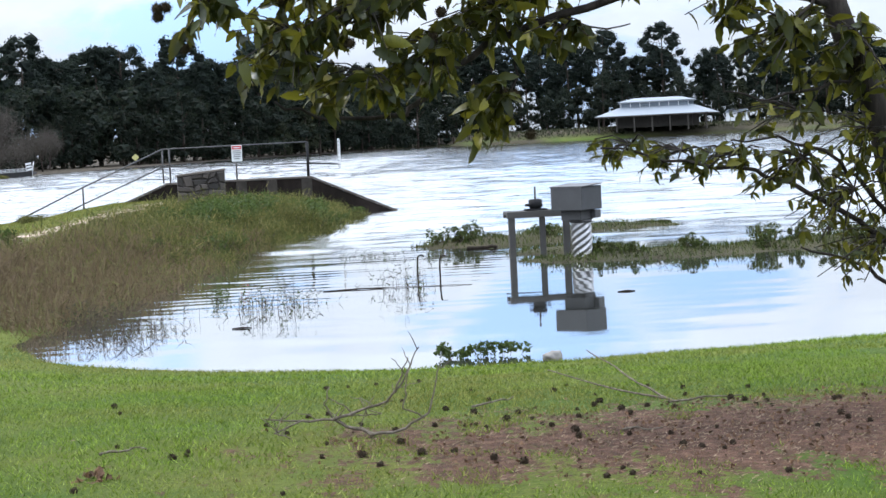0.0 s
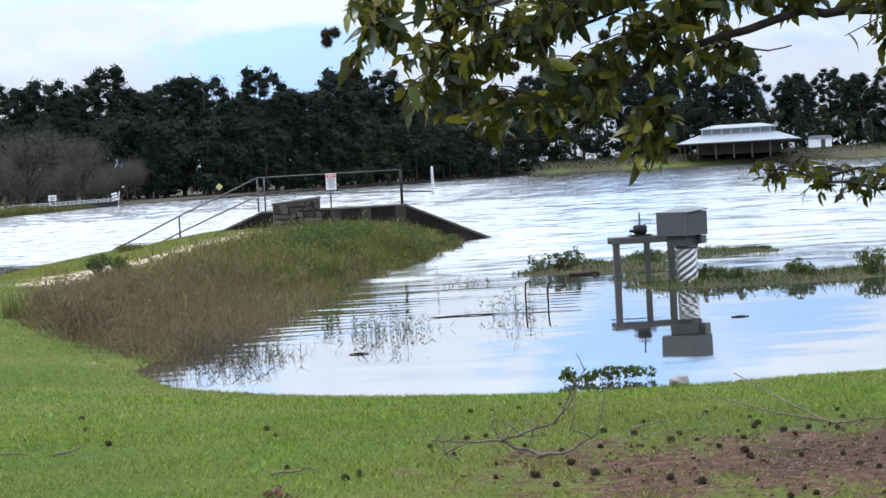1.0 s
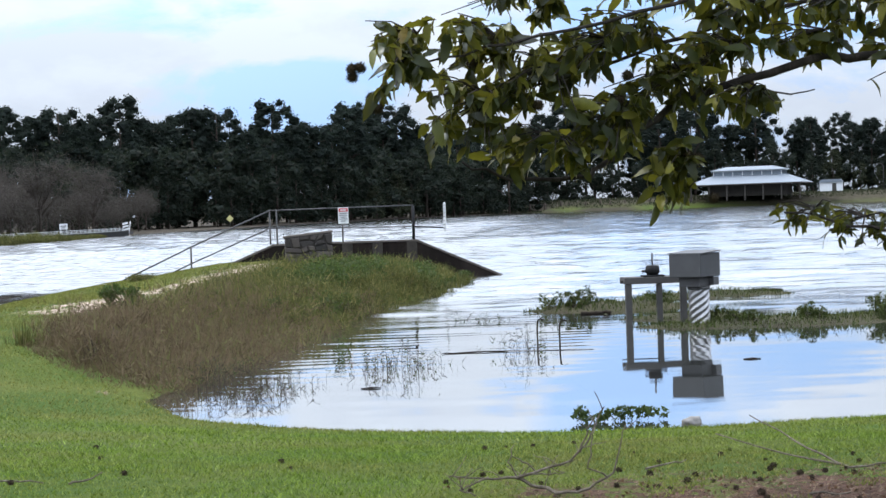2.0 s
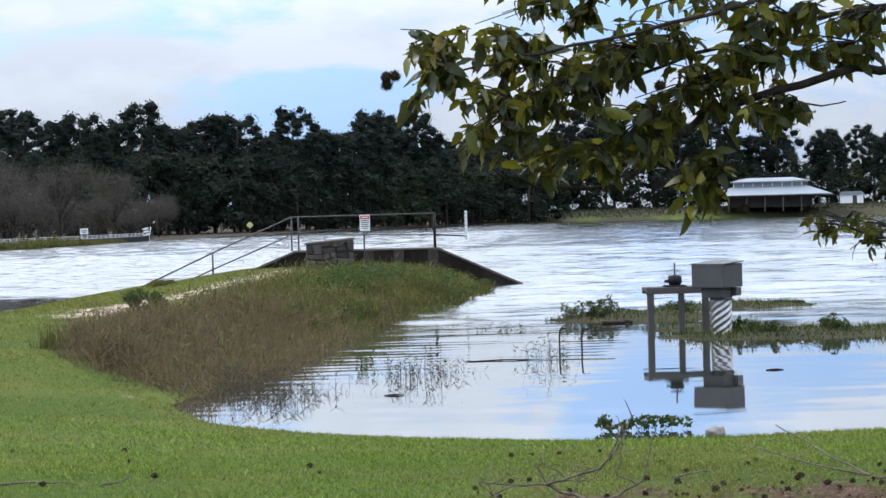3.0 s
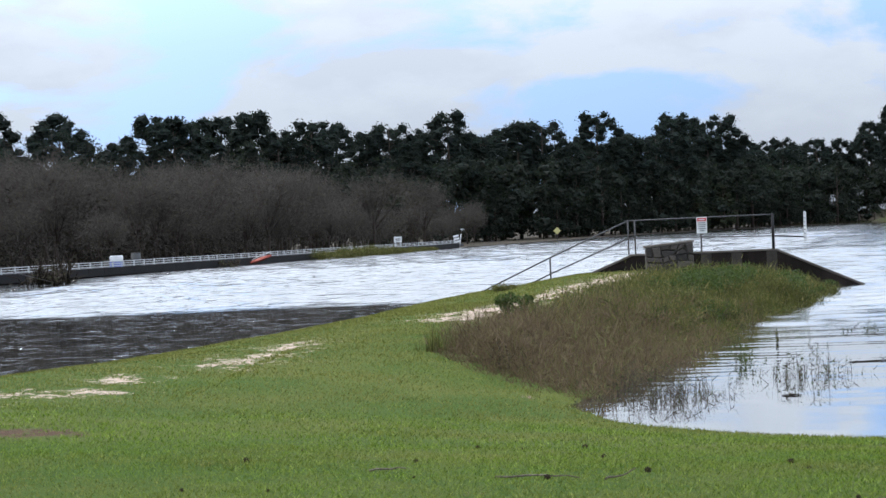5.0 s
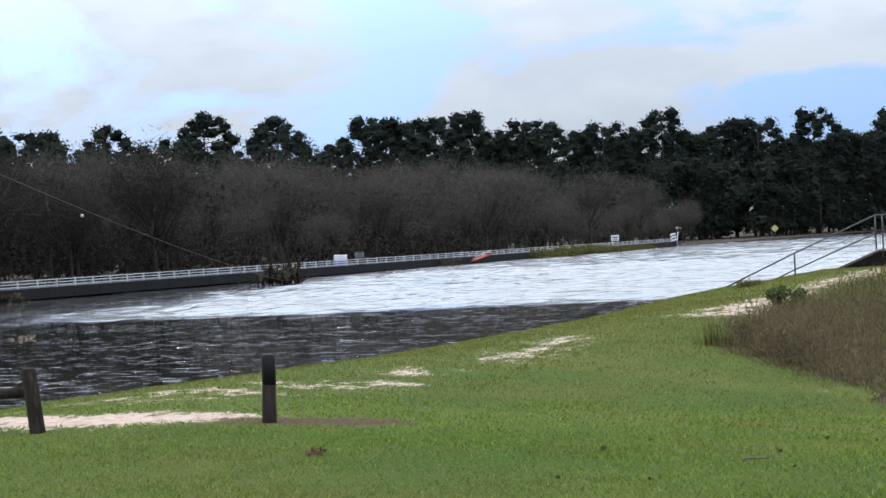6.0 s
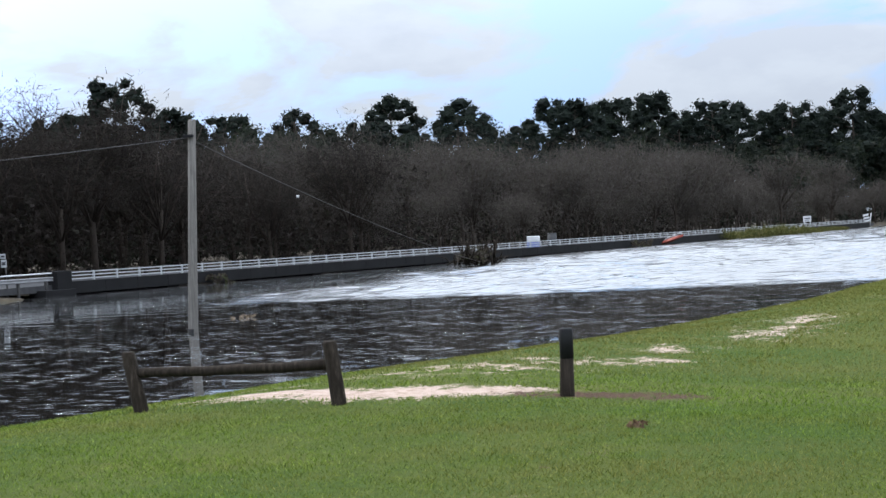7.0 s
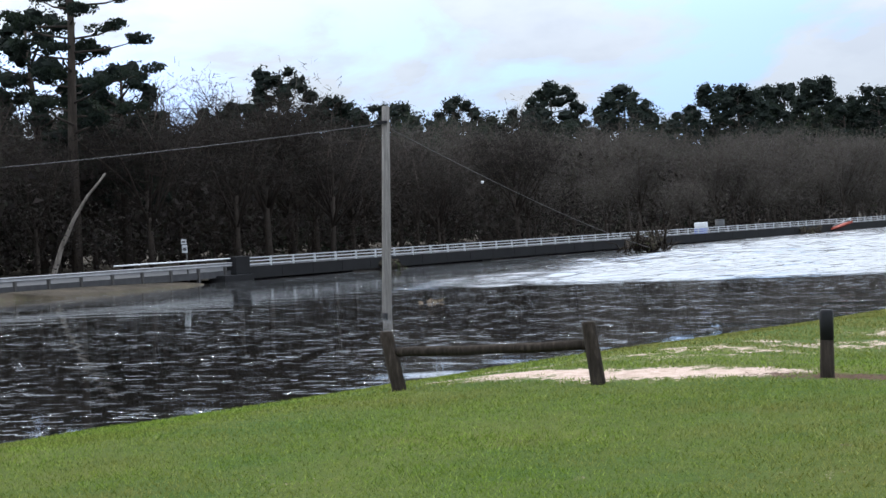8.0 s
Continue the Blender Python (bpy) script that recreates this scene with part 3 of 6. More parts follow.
    si = me.attributes.new("silt", "FLOAT", "POINT")
    si.data.foreach_set("value", np.clip(1 - river, 0, 1).astype(np.float32))
    at = me.attributes.new("chop", "FLOAT", "POINT")
    at.data.foreach_set("value", np.clip(0.006 + river * (0.003 + 0.95 * fast * dim) + (1 - river) * lake * 0.5, 0, 1).astype(np.float32))
    return tagged(ob, "brown flood water, still in the pond and rippled beyond", "water", kind="structure")


build_water()


# ---- grass, weeds, reeds ----
def blades(px, py, pz, height, width, lean, seed):
    """One upright sliver for each root: corners and triangles."""
    r = np.random.default_rng(seed)
    n = len(px)
    a, b = r.uniform(0, 2 * np.pi, n), r.uniform(0, 2 * np.pi, n)
    h = height * r.uniform(0.55, 1.15, n)
    w = width * r.uniform(0.7, 1.3, n) / 2
    l = h * lean * r.uniform(0.2, 1.0, n)
    base = np.c_[px, py, pz - 0.01]
    off = np.c_[np.cos(a) * w, np.sin(a) * w, np.zeros(n)]
    tip = base + np.c_[np.cos(b) * l, np.sin(b) * l, h]
    v = np.stack([base - off, base + off, tip], 1).reshape(-1, 3)
    return v, np.arange(3 * n).reshape(-1, 3)


def scatter(n, x0, x1, y0, y1, seed):
    r = np.random.default_rng(seed)
    return r.uniform(x0, x1, n), r.uniform(y0, y1, n)


def lawn():
    vs, k = [], 0
    for n, x0, x1, y0, y1, h, w, seed in ((250000, -12.5, 7.5, 5.0, 12.0, 0.034, 0.007, 1), (130000, -15.5, 11, 12.0, 21.0, 0.037, 0.011, 2), (110000, -11, 4, 21.0, 34, 0.04, 0.012, 3), (80000, -8, 4, 34, 57, 0.05, 0.02, 4)):
        px, py = scatter(n, x0, x1, y0, y1, seed)
        z = land(px, py)
        jag = 0.5 * ripple(px, py, 0.5, 9) - 0.5 * (np.random.default_rng(seed).uniform(0, 1, n) < 0.12)
        keep = (z > 0.004) & (sandy(px, py) + jag < 0.47) & (blobs(px, py, SOILS) + jag < 0.52) & ~inside(px, py, WEEDS)
        keep &= (np.hypot(px - 0.5, py + 1.8) > 6.2)
        px, py, z = px[keep], py[keep], z[keep]
        hh = h * (1 + 0.35 * ripple(px, py, 1.6, 21)) * np.where(z < 0.06, 1.2, 1.0)
        vs.append(blades(px, py, z, hh, w * 1.15, 1.5, seed + 30)[0])
    v = np.concatenate(vs)
    ob = soup("lawn_grass", v, np.arange(len(v)).reshape(-1, 3), M_GRASS)
    tagged(ob, "short mown lawn grass, bright green with pale tips", "grass", kind="stuff")


def weeds():
    """Rank weeds on the pond side of the embankment: dry and brown near, green farther on."""
    px, py = scatter(230000, -2.2, 9.2, 20.4, 56, 40)
    z = land(px, py)
    # thicker near, where it is seen from close by
    r = np.random.default_rng(41)
    keep = inside(px, py, WEEDS) & (r.uniform(0, 1, len(px)) < np.interp(py, [20, 34, 56], [1.0, 0.75, 0.5])) & (z > -0.12)
    px, py, z = px[keep], py[keep], z[keep]
    edge = np.clip(line_gap(px, py, WEEDLINE) / 0.7, 0.3, 1)
    tall = np.interp(py, [20, 40, 46, 50, 56], [0.42, 0.46, 0.34, 0.16, 0.12]) * edge * np.clip(1 + 0.9 * ripple(px, py, 2.2, 43) + 0.7 * ripple(px, py, 0.8, 44), 0.25, 2.2)
    tall = tall * np.clip(line_gap(px, py, POND) / np.interp(py, [20, 28, 36], [3.0, 2.0, 1.2]), 0.16, 1)
    dry = (py + 7.0 * ripple(px, py, 4.0, 45) + 3.0 * ripple(px, py, 0.9, 46) + r.normal(0, 2.2, len(px))) < 33.0
    for name, sel, mat, w, label in (("dry_weeds", dry, M_DRY, 0.012, "matted brown dead weeds along the pond bank"), ("green_weeds", ~dry, M_WEED, 0.022, "rank green grass on the embankment slope")):
        q = np.flatnonzero(sel)
        v1, _ = blades(px[q], py[q], z[q], tall[q], w, 1.1, 47)
        q2 = q[::2]
        v2, _ = blades(px[q2], py[q2], z[q2], tall[q2] * 0.55, w * 1.5, 1.5, 48)
        v = np.concatenate([v1, v2])
        tagged(soup(name, v, np.arange(len(v)).reshape(-1, 3), mat), label, "weeds", kind="stuff")

    # leafy tangle among the stems
    q = np.flatnonzero(edge > 0.6)[::12]
    for name, sel, mat, size, label in (("dry_tangle", dry[q], M_DRY, 0.024, "brown withered tangle of dead weeds"), ("leafy_tangle", ~dry[q], M_WEED, 0.035, "green leafy tangle of bank weeds")):
        k = q[sel]
        c = np.c_[px[k], py[k], z[k] + tall[k] * 0.55]
        tagged(tris(name, wisps(c, 0.3 + 0.4 * tall[k], 16, 0.2, size * 0.28, 49), mat), label, "weeds", kind="stuff")


def cloud(centres, radii, each, size, seed, flat=0.8):
    """Small leaf-like triangles round the given centres."""
    r = np.random.default_rng(seed)
    c = np.repeat(np.asarray(centres, float), each, 0)
    rad = np.repeat(np.asarray(radii, float), each)
    n = len(c)
    d = r.normal(size=(n, 3))
    d /= np.linalg.norm(d, axis=1)[:, None]
    p = c + d * (rad * r.uniform(0.35, 1.0, n) ** 0.6)[:, None] * (1, 1, flat)
    u = r.normal(size=(n, 3))
    u /= np.linalg.norm(u, axis=1)[:, None]
    w = np.cross(u, r.normal(size=(n, 3)))
    w /= np.linalg.norm(w, axis=1)[:, None]
    s = (size * r.uniform(0.6, 1.4, n))[:, None]
    v = np.stack([p - u * s, p + u * s * 0.6 + w * s * 0.6, p + u * s * 0.3 - w * s * 0.65], 1).reshape(-1, 3)
    return v


@functools.lru_cache(None)
def ball():
    """Corners and triangles of a coarse sphere."""
    bm = bmesh.new()
    bmesh.ops.create_icosphere(bm, subdivisions=2, radius=1)
    bm.verts.index_update()
    v = np.array([tuple(q.co) for q in bm.verts])
    f = np.array([[q.index for q in p.verts] for p in bm.faces])
    bm.free()
    return v, f


def leafage(centres, radii, each, size, seed, flat=0.8, core=0.86):
    """Lumpy closed hearts of foliage with loose leaves round them, as single triangles."""
    r = np.random.default_rng(seed + 900)
    v, f = ball()
    c, rad = np.asarray(centres, float), np.asarray(radii, float) * core
    lump = 1 + 0.26 * r.normal(size=(len(c), len(v)))
    p = c[:, None] + v[None] * (lump * rad[:, None])[:, :, None] * (1, 1, flat)
    hearts = p[:, f].reshape(-1, 3)
    return np.concatenate([hearts, cloud(c, np.asarray(radii) * 1.2, each, size, seed, flat)])


def tris(name, v, mat, parent=None):
    return soup(name, v, np.arange(len(v)).reshape(-1, 3), mat, parent)


def wisps(centres, radii, each, length, width, seed):
    """Thin arching stems and straws in tufts round the given centres."""
    r = np.random.default_rng(seed)
    c = np.repeat(np.asarray(centres, float), each, 0)
    rad = np.repeat(np.asarray(radii, float), each)
    n = len(c)
    p = c + r.normal(0, 0.5, (n, 3)) * rad[:, None] * (1, 1, 0.5)
    d = r.normal(0, 0.6, (n, 3)) + (0, 0, 0.75)
    d /= np.linalg.norm(d, axis=1)[:, None]
    w = np.cross(d, r.normal(size=(n, 3)))
    w *= (width * r.uniform(0.6, 1.4, n) / np.linalg.norm(w, axis=1))[:, None]
    l = (length * r.uniform(0.5, 1.3, n))[:, None]
    return np.stack([p - w, p + w, p + d * l], 1).reshape(-1, 3)


def leafy_shrub(name, at, rx, rz, n, leaf, mat, seed, label, group=""):
    r = np.random.default_rng(seed)
    ob = thing(name, at, label, "shrub", group)
    c = r.uniform(-1, 1, (n, 3)) * (rx, rx, rz * 0.5) + (0, 0, rz * 0.5)
    bm = bmesh.new()
    for p in c[: min(n, 14)]:
        add_tube(bm, [(p[0] * 0.3, p[1] * 0.3, -0.1), (p[0] * 0.6, p[1] * 0.6, p[2] * 0.5), tuple(p)], [0.012, 0.008, 0.004], 4)
    tagged(part("stem_mass", bm, M_STALK, ob), kind="stuff")
    if mat is M_DRY:
        leaves = wisps(c, np.full(n, rx * 0.7), 34, rz * 0.5, 0.006, seed + 1)
    elif mat is M_WEED:
        leaves = np.concatenate([wisps(c, np.full(n, rx * 0.7), 22, rz * 0.55, leaf * 0.22, seed + 1), cloud(c, np.full(n, rx * 0.35), 14, leaf * 0.8, seed + 1)])
    else:
        leaves = cloud(c, np.full(n, rx * 0.35), 34, leaf * 0.85, seed + 1)
    tris("foliage", leaves, mat, ob)
    return ob


def reeds(name, at, rx, ry, n, h, mat, seed, label, leaves=0, leaf_mat=None):
    """Thin stalks standing in the water, some with small leaves."""
    r = np.random.default_rng(seed)
    ob = thing(name, at, label, "reeds")
    bx, by = r.normal(0, rx, n), r.normal(0, ry, n)
    hh = h * r.uniform(0.3, 1.1, n) * np.exp(-0.35 * ((bx / rx) ** 2 + (by / ry) ** 2) * 0.5)
    a = r.uniform(0, 6.28, n)
    w = r.uniform(0.003, 0.0065, n)
    tipx, tipy = bx + r.normal(0, 0.22, n) * hh, by + r.normal(0, 0.22, n) * hh
    base = np.c_[bx, by, np.full(n, -0.2)]
    off = np.c_[np.cos(a) * w, np.sin(a) * w * 0.4, np.zeros(n)]
    tip = np.c_[tipx, tipy, hh]
    v = [np.stack([base - off, base + off, tip], 1).reshape(-1, 3)]
    # side shoots
    k = r.integers(0, n, n * 2)
    f = r.uniform(0.3, 0.95, len(k))[:, None]
    p = base[k] * (1 - f) + tip[k] * f
    q = p + np.c_[r.normal(0, 0.06, len(k)), r.normal(0, 0.06, len(k)), r.uniform(0.02, 0.12, len(k))]
    o = np.c_[np.zeros(len(k)), np.zeros(len(k)), np.full(len(k), 0.006)]
    v.append(np.stack([p - o, p + o, q], 1).reshape(-1, 3))
    tagged(tris("stalk_mass", np.concatenate(v), mat, ob), kind="stuff")
    if leaves:
        k = r.integers(0, n, leaves)
        f = r.uniform(0.4, 1.0, leaves)[:, None]
        tagged(tris("leaf_mass", cloud(base[k] * (1 - f) + tip[k] * f, np.full(leaves, 0.04), 2, 0.017, seed + 5), leaf_mat, ob), kind="stuff")
    return ob


# ---- the abutment wall with its railing and stone pier ----
WY = 55.5


def abutment():
    ob = thing("abutment_wall", (0, WY, 0), "stained concrete spillway wall with sloping wings, its shade put into the colour", "wall", kind="structure")
    outline = [(-0.3, -0.6), (9.3, -0.6), (8.68, -0.1), (5.92, 1.15), (1.52, 1.15), (-0.25, 0.42)]
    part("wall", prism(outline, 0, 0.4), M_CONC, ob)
    cap = [(-0.25, 0.425), (1.52, 1.155), (5.92, 1.155), (8.70, -0.105), (8.74, -0.055), (5.94, 1.205), (1.50, 1.205), (-0.30, 0.475)]
    part("coping", prism(cap, -0.03, 0.46), M_CAP, ob, "pale worn concrete coping")
    for x, h in ((3.62, 0.55), (4.55, 0.55), (5.62, 0.5)):
        part("buttress", box((x, -0.035, 0.4), (x + 0.32, -0.002, 1.14), 0.01), M_PATCH, ob, "paler patched concrete strip")


def railing():
    ob = thing("railing", (0, WY + 0.2, 0), "thin grey steel pipe railing with one sloping end", "railing")
    part("top_rail", tube([(1.42, 0, 2.245), (5.86, 0, 2.265)], 0.020), M_RAIL, ob)
    part("mid_rail", tube([(1.42, 0, 1.70), (5.86, 0, 1.60)], 0.017), M_RAIL, ob)
    for x in (1.42, 1.63, 3.66, 5.86):
        r = 0.045 if x > 5 else 0.024
        part("post", tube([(x, 0, 1.2), (x, 0, 2.27)], r), M_BLACK if x > 5 else M_RAIL, ob)
    part("sloping_top_rail", tube([(1.42, 0, 2.245), (-1.02, 0, 1.205), (-3.42, 0, 0.12)], 0.024), M_RAIL, ob)
    part("sloping_mid_rail", tube([(1.42, 0, 1.70), (-1.04, 0, 0.69), (-1.65, 0, 0.42)], 0.022), M_RAIL, ob)
    part("sloping_post", tube([(-1.03, 0, 0.3), (-1.03, 0, 1.215)], 0.028), M_RAIL, ob)
    part("outrigger", tube([(5.86, 0, 1.60), (6.85, 0, 1.53)], 0.022), M_BLACK, ob)


def gauge_board():
    ob = thing("gauge_board", (6.84, WY + 0.2, 1.86), "narrow white water gauge board on the end of the rail", "gauge")
    board = part("board", box((-0.042, -0.025, -0.43), (0.042, -0.012, 0.42), 0.004), M_WHITE, ob)
    part("backing_post", box((-0.03, -0.012, -0.45), (0.03, 0.03, 0.46), 0.004), M_WHITE, ob)
    for k in range(7):
        part("mark", box((-0.04, -0.028, -0.36 + k * 0.12), (0.01, -0.024, -0.335 + k * 0.12)), M_INK, board)


def warning_sign():
    ob = thing("warning_sign", (3.69, WY + 0.1, 2.015), "white warning sign with a red heading on the railing", "sign")
    plate = part("plate", box((-0.16, -0.012, -0.25), (0.16, 0.0, 0.25), 0.004), M_WHITE, ob)
    part("heading", box((-0.14, -0.018, 0.12), (0.14, -0.014, 0.225)), M_RED, plate)
    part("heading_bar", box((-0.09, -0.022, 0.155), (0.09, -0.019, 0.19)), M_WHITE, plate)
    for k, w in enumerate((0.11, 0.12, 0.1, 0.12, 0.08)):
        part("text_bar", box((-w, -0.018, 0.06 - k * 0.06), (w, -0.014, 0.085 - k * 0.06)), M_INK, plate)


def stone_pier():
    ob = thing("stone_pier", (2.55, 52.55, 0.02), "low pier of dark mortared field stones with a sloping flat cap", "pier", turn=2)
    w, z0 = 0.70, 0.62
    part("core", prism([(-w + 0.03, z0 - 0.2), (w - 0.03, z0 - 0.2), (w - 0.03, 1.54), (-w + 0.03, 1.40)], -0.40, 0.42), M_MORTAR, ob)
    part("cap", prism([(-w - 0.02, 1.405), (w + 0.02, 1.535), (w + 0.02, 1.585), (-w - 0.02, 1.455)], -0.46, 0.5), M_CAP, ob, "pale concrete cap slab")
    r = random.Random(5)
    nx, nz = 6, 6
    knot = {}
    for a in range(nx + 1):
        for b in range(nz + 1):
            x = -w + 2 * w * a / nx + (r.uniform(-0.07, 0.07) if 0 < a < nx else 0)
            hi = 1.39 + (x + w) * 0.093
            knot[a, b] = (x, z0 - 0.1 + (hi - z0 + 0.1) * b / nz + (r.uniform(-0.045, 0.045) if 0 < b < nz else 0))
    taken = set()
    for b in range(nz):
        for a in range(nx):
            if (a, b) in taken:
                continue
            wide = 2 if a + 1 < nx and (a + 1, b) not in taken and r.random() < 0.3 else 1
            high = 2 if wide == 1 and b + 1 < nz and r.random() < 0.2 else 1
            taken |= {(a + p, b + q) for p in range(wide) for q in range(high)}
            quad = [knot[a, b], knot[a + wide, b], knot[a + wide, b + high], knot[a, b + high]]
            mx, mz = sum(q[0] for q in quad) / 4, sum(q[1] for q in quad) / 4
            rim = [(q[0] + 0.014 * (1 if q[0] < mx else -1), q[1] + 0.012 * (1 if q[1] < mz else -1)) for q in quad]
            face = -0.45 - r.uniform(0, 0.04)
            bm = bmesh.new()
            back = [bm.verts.new((x, -0.36, z)) for x, z in rim]
            mid = [bm.verts.new((x, face + 0.025, z)) for x, z in rim]
            front = [bm.verts.new((mx + (x - mx) * 0.8, face + r.uniform(-0.01, 0.01), mz + (z - mz) * 0.8)) for x, z in rim]
            for p, q in ((back, mid), (mid, front)):
                for k in range(4):
                    bm.faces.new((p[k], p[(k + 1) % 4], q[(k + 1) % 4], q[k]))
            bm.faces.new(front)
            part("stone", bm, M_STONE, ob)


# ---- the sluice in the pond ----
def sluice():
    fx, fy = 7.99, 30.5
    ob = thing("sluice_frame", (fx, fy, 0), "galvanised steel frame standing in the water", "sluice")
    for x, y in ((0, 0), (0.98, 0)):
        part("leg", box((x - 0.055, y - 0.055, -1.0), (x + 0.055, y + 0.055, 0.70), 0.006), M_GALV, ob)
    part("inner_leg", box((0.50, -0.04, -1.0), (0.60, 0.04, 0.70), 0.006), M_GALV, ob)
    part("front_beam", box((-0.08, -0.07, 0.702), (1.1, 0.05, 0.82), 0.008), M_GALV, ob)
    part("rear_beam", box((-0.08, 0.3, 0.702), (1.1, 0.4, 0.82), 0.008), M_GALV, ob)
    part("deck", box((-0.08, 0.052, 0.76), (1.1, 0.298, 0.815), 0.004), M_GALV, ob)
    op = thing("gate_operator", (fx + 0.46, fy + 0.1, 0.822), "black screw-stem gate operator on the steel frame", "valve")
    part("base_flange", box((-0.19, -0.14, 0), (0.19, 0.14, 0.03), 0.006), M_BLACK, op)
    part("housing", tube([(0, 0, 0.03), (0, 0, 0.06), (0, 0, 0.07), (0, 0, 0.19), (0, 0, 0.2)], [0.10, 0.11, 0.13, 0.12, 0.08], 16), M_BLACK, op)
    part("crank_stub", tube([(-0.19, -0.02, 0.1), (0.0, -0.02, 0.1)], 0.025), M_BLACK, op)
    part("stem", tube([(0, 0, 0.15), (0, 0, 0.42)], 0.016), M_GALV, op)
    pipe = thing("riser_pipe", (9.03, 29.5, 0), "spirally corrugated galvanised riser pipe standing in the pond", "pipe")
    bm = bmesh.new()
    seg, rows = 56, 84
    rings = []
    for j in range(rows + 1):
        z = -0.7 + 1.36 * j / rows
        rings.append([])
        for k in range(seg):
            a = 2 * math.pi * k / seg
            r = 0.172 + 0.013 * math.sin(6 * a - z * 2 * math.pi / 0.115 * 1.0)
            rings[-1].append(bm.verts.new((r * math.cos(a), r * math.sin(a), z)))
    for a, b in zip(rings, rings[1:]):
        for k in range(seg):
            bm.faces.new((a[k], a[(k + 1) % seg], b[(k + 1) % seg], b[k])).smooth = True
    bm.faces.new(rings[-1])
    part("corrugated_shell", bm, M_PIPE, pipe)
    part("collar", tube([(0, 0, 0.62), (0, 0, 0.667)], 0.195, 24), M_DARKBOX, pipe)
    cab = thing("instrument_cabinet", (8.97, 29.5, 0.668), "weathered grey metal instrument cabinet with a raised lid", "cabinet", turn=47)
    part("mount", box((-0.2, -0.2, 0), (0.2, 0.2, 0.17), 0.01), M_DARKBOX, cab, "dark mounting block")
    part("rear_block", box((0.12, -0.3, 0.02), (0.3, -0.05, 0.16), 0.01), M_DARKBOX, cab)
    body = part("body", box((-0.33, -0.31, 0.172), (0.33, 0.31, 0.575), 0.012), M_BOX, cab)
    part("door_seam", box((-0.334, -0.30, 0.19), (-0.331, -0.285, 0.56)), M_DARKBOX, body)
    part("lid", box((-0.3, -0.34, 0.585), (0.36, 0.34, 0.602), 0.003, Matrix.Translation((0, 0, 0.0)) @ Matrix.Rotation(radians(-3), 4, "Y")), M_DARKBOX, cab, "thin dark lid propped ajar")
    for y in (-0.2, 0.0, 0.2):
        part("hinge", box((-0.34, y - 0.03, 0.55), (-0.322, y + 0.03, 0.575)), M_DARKBOX, body)


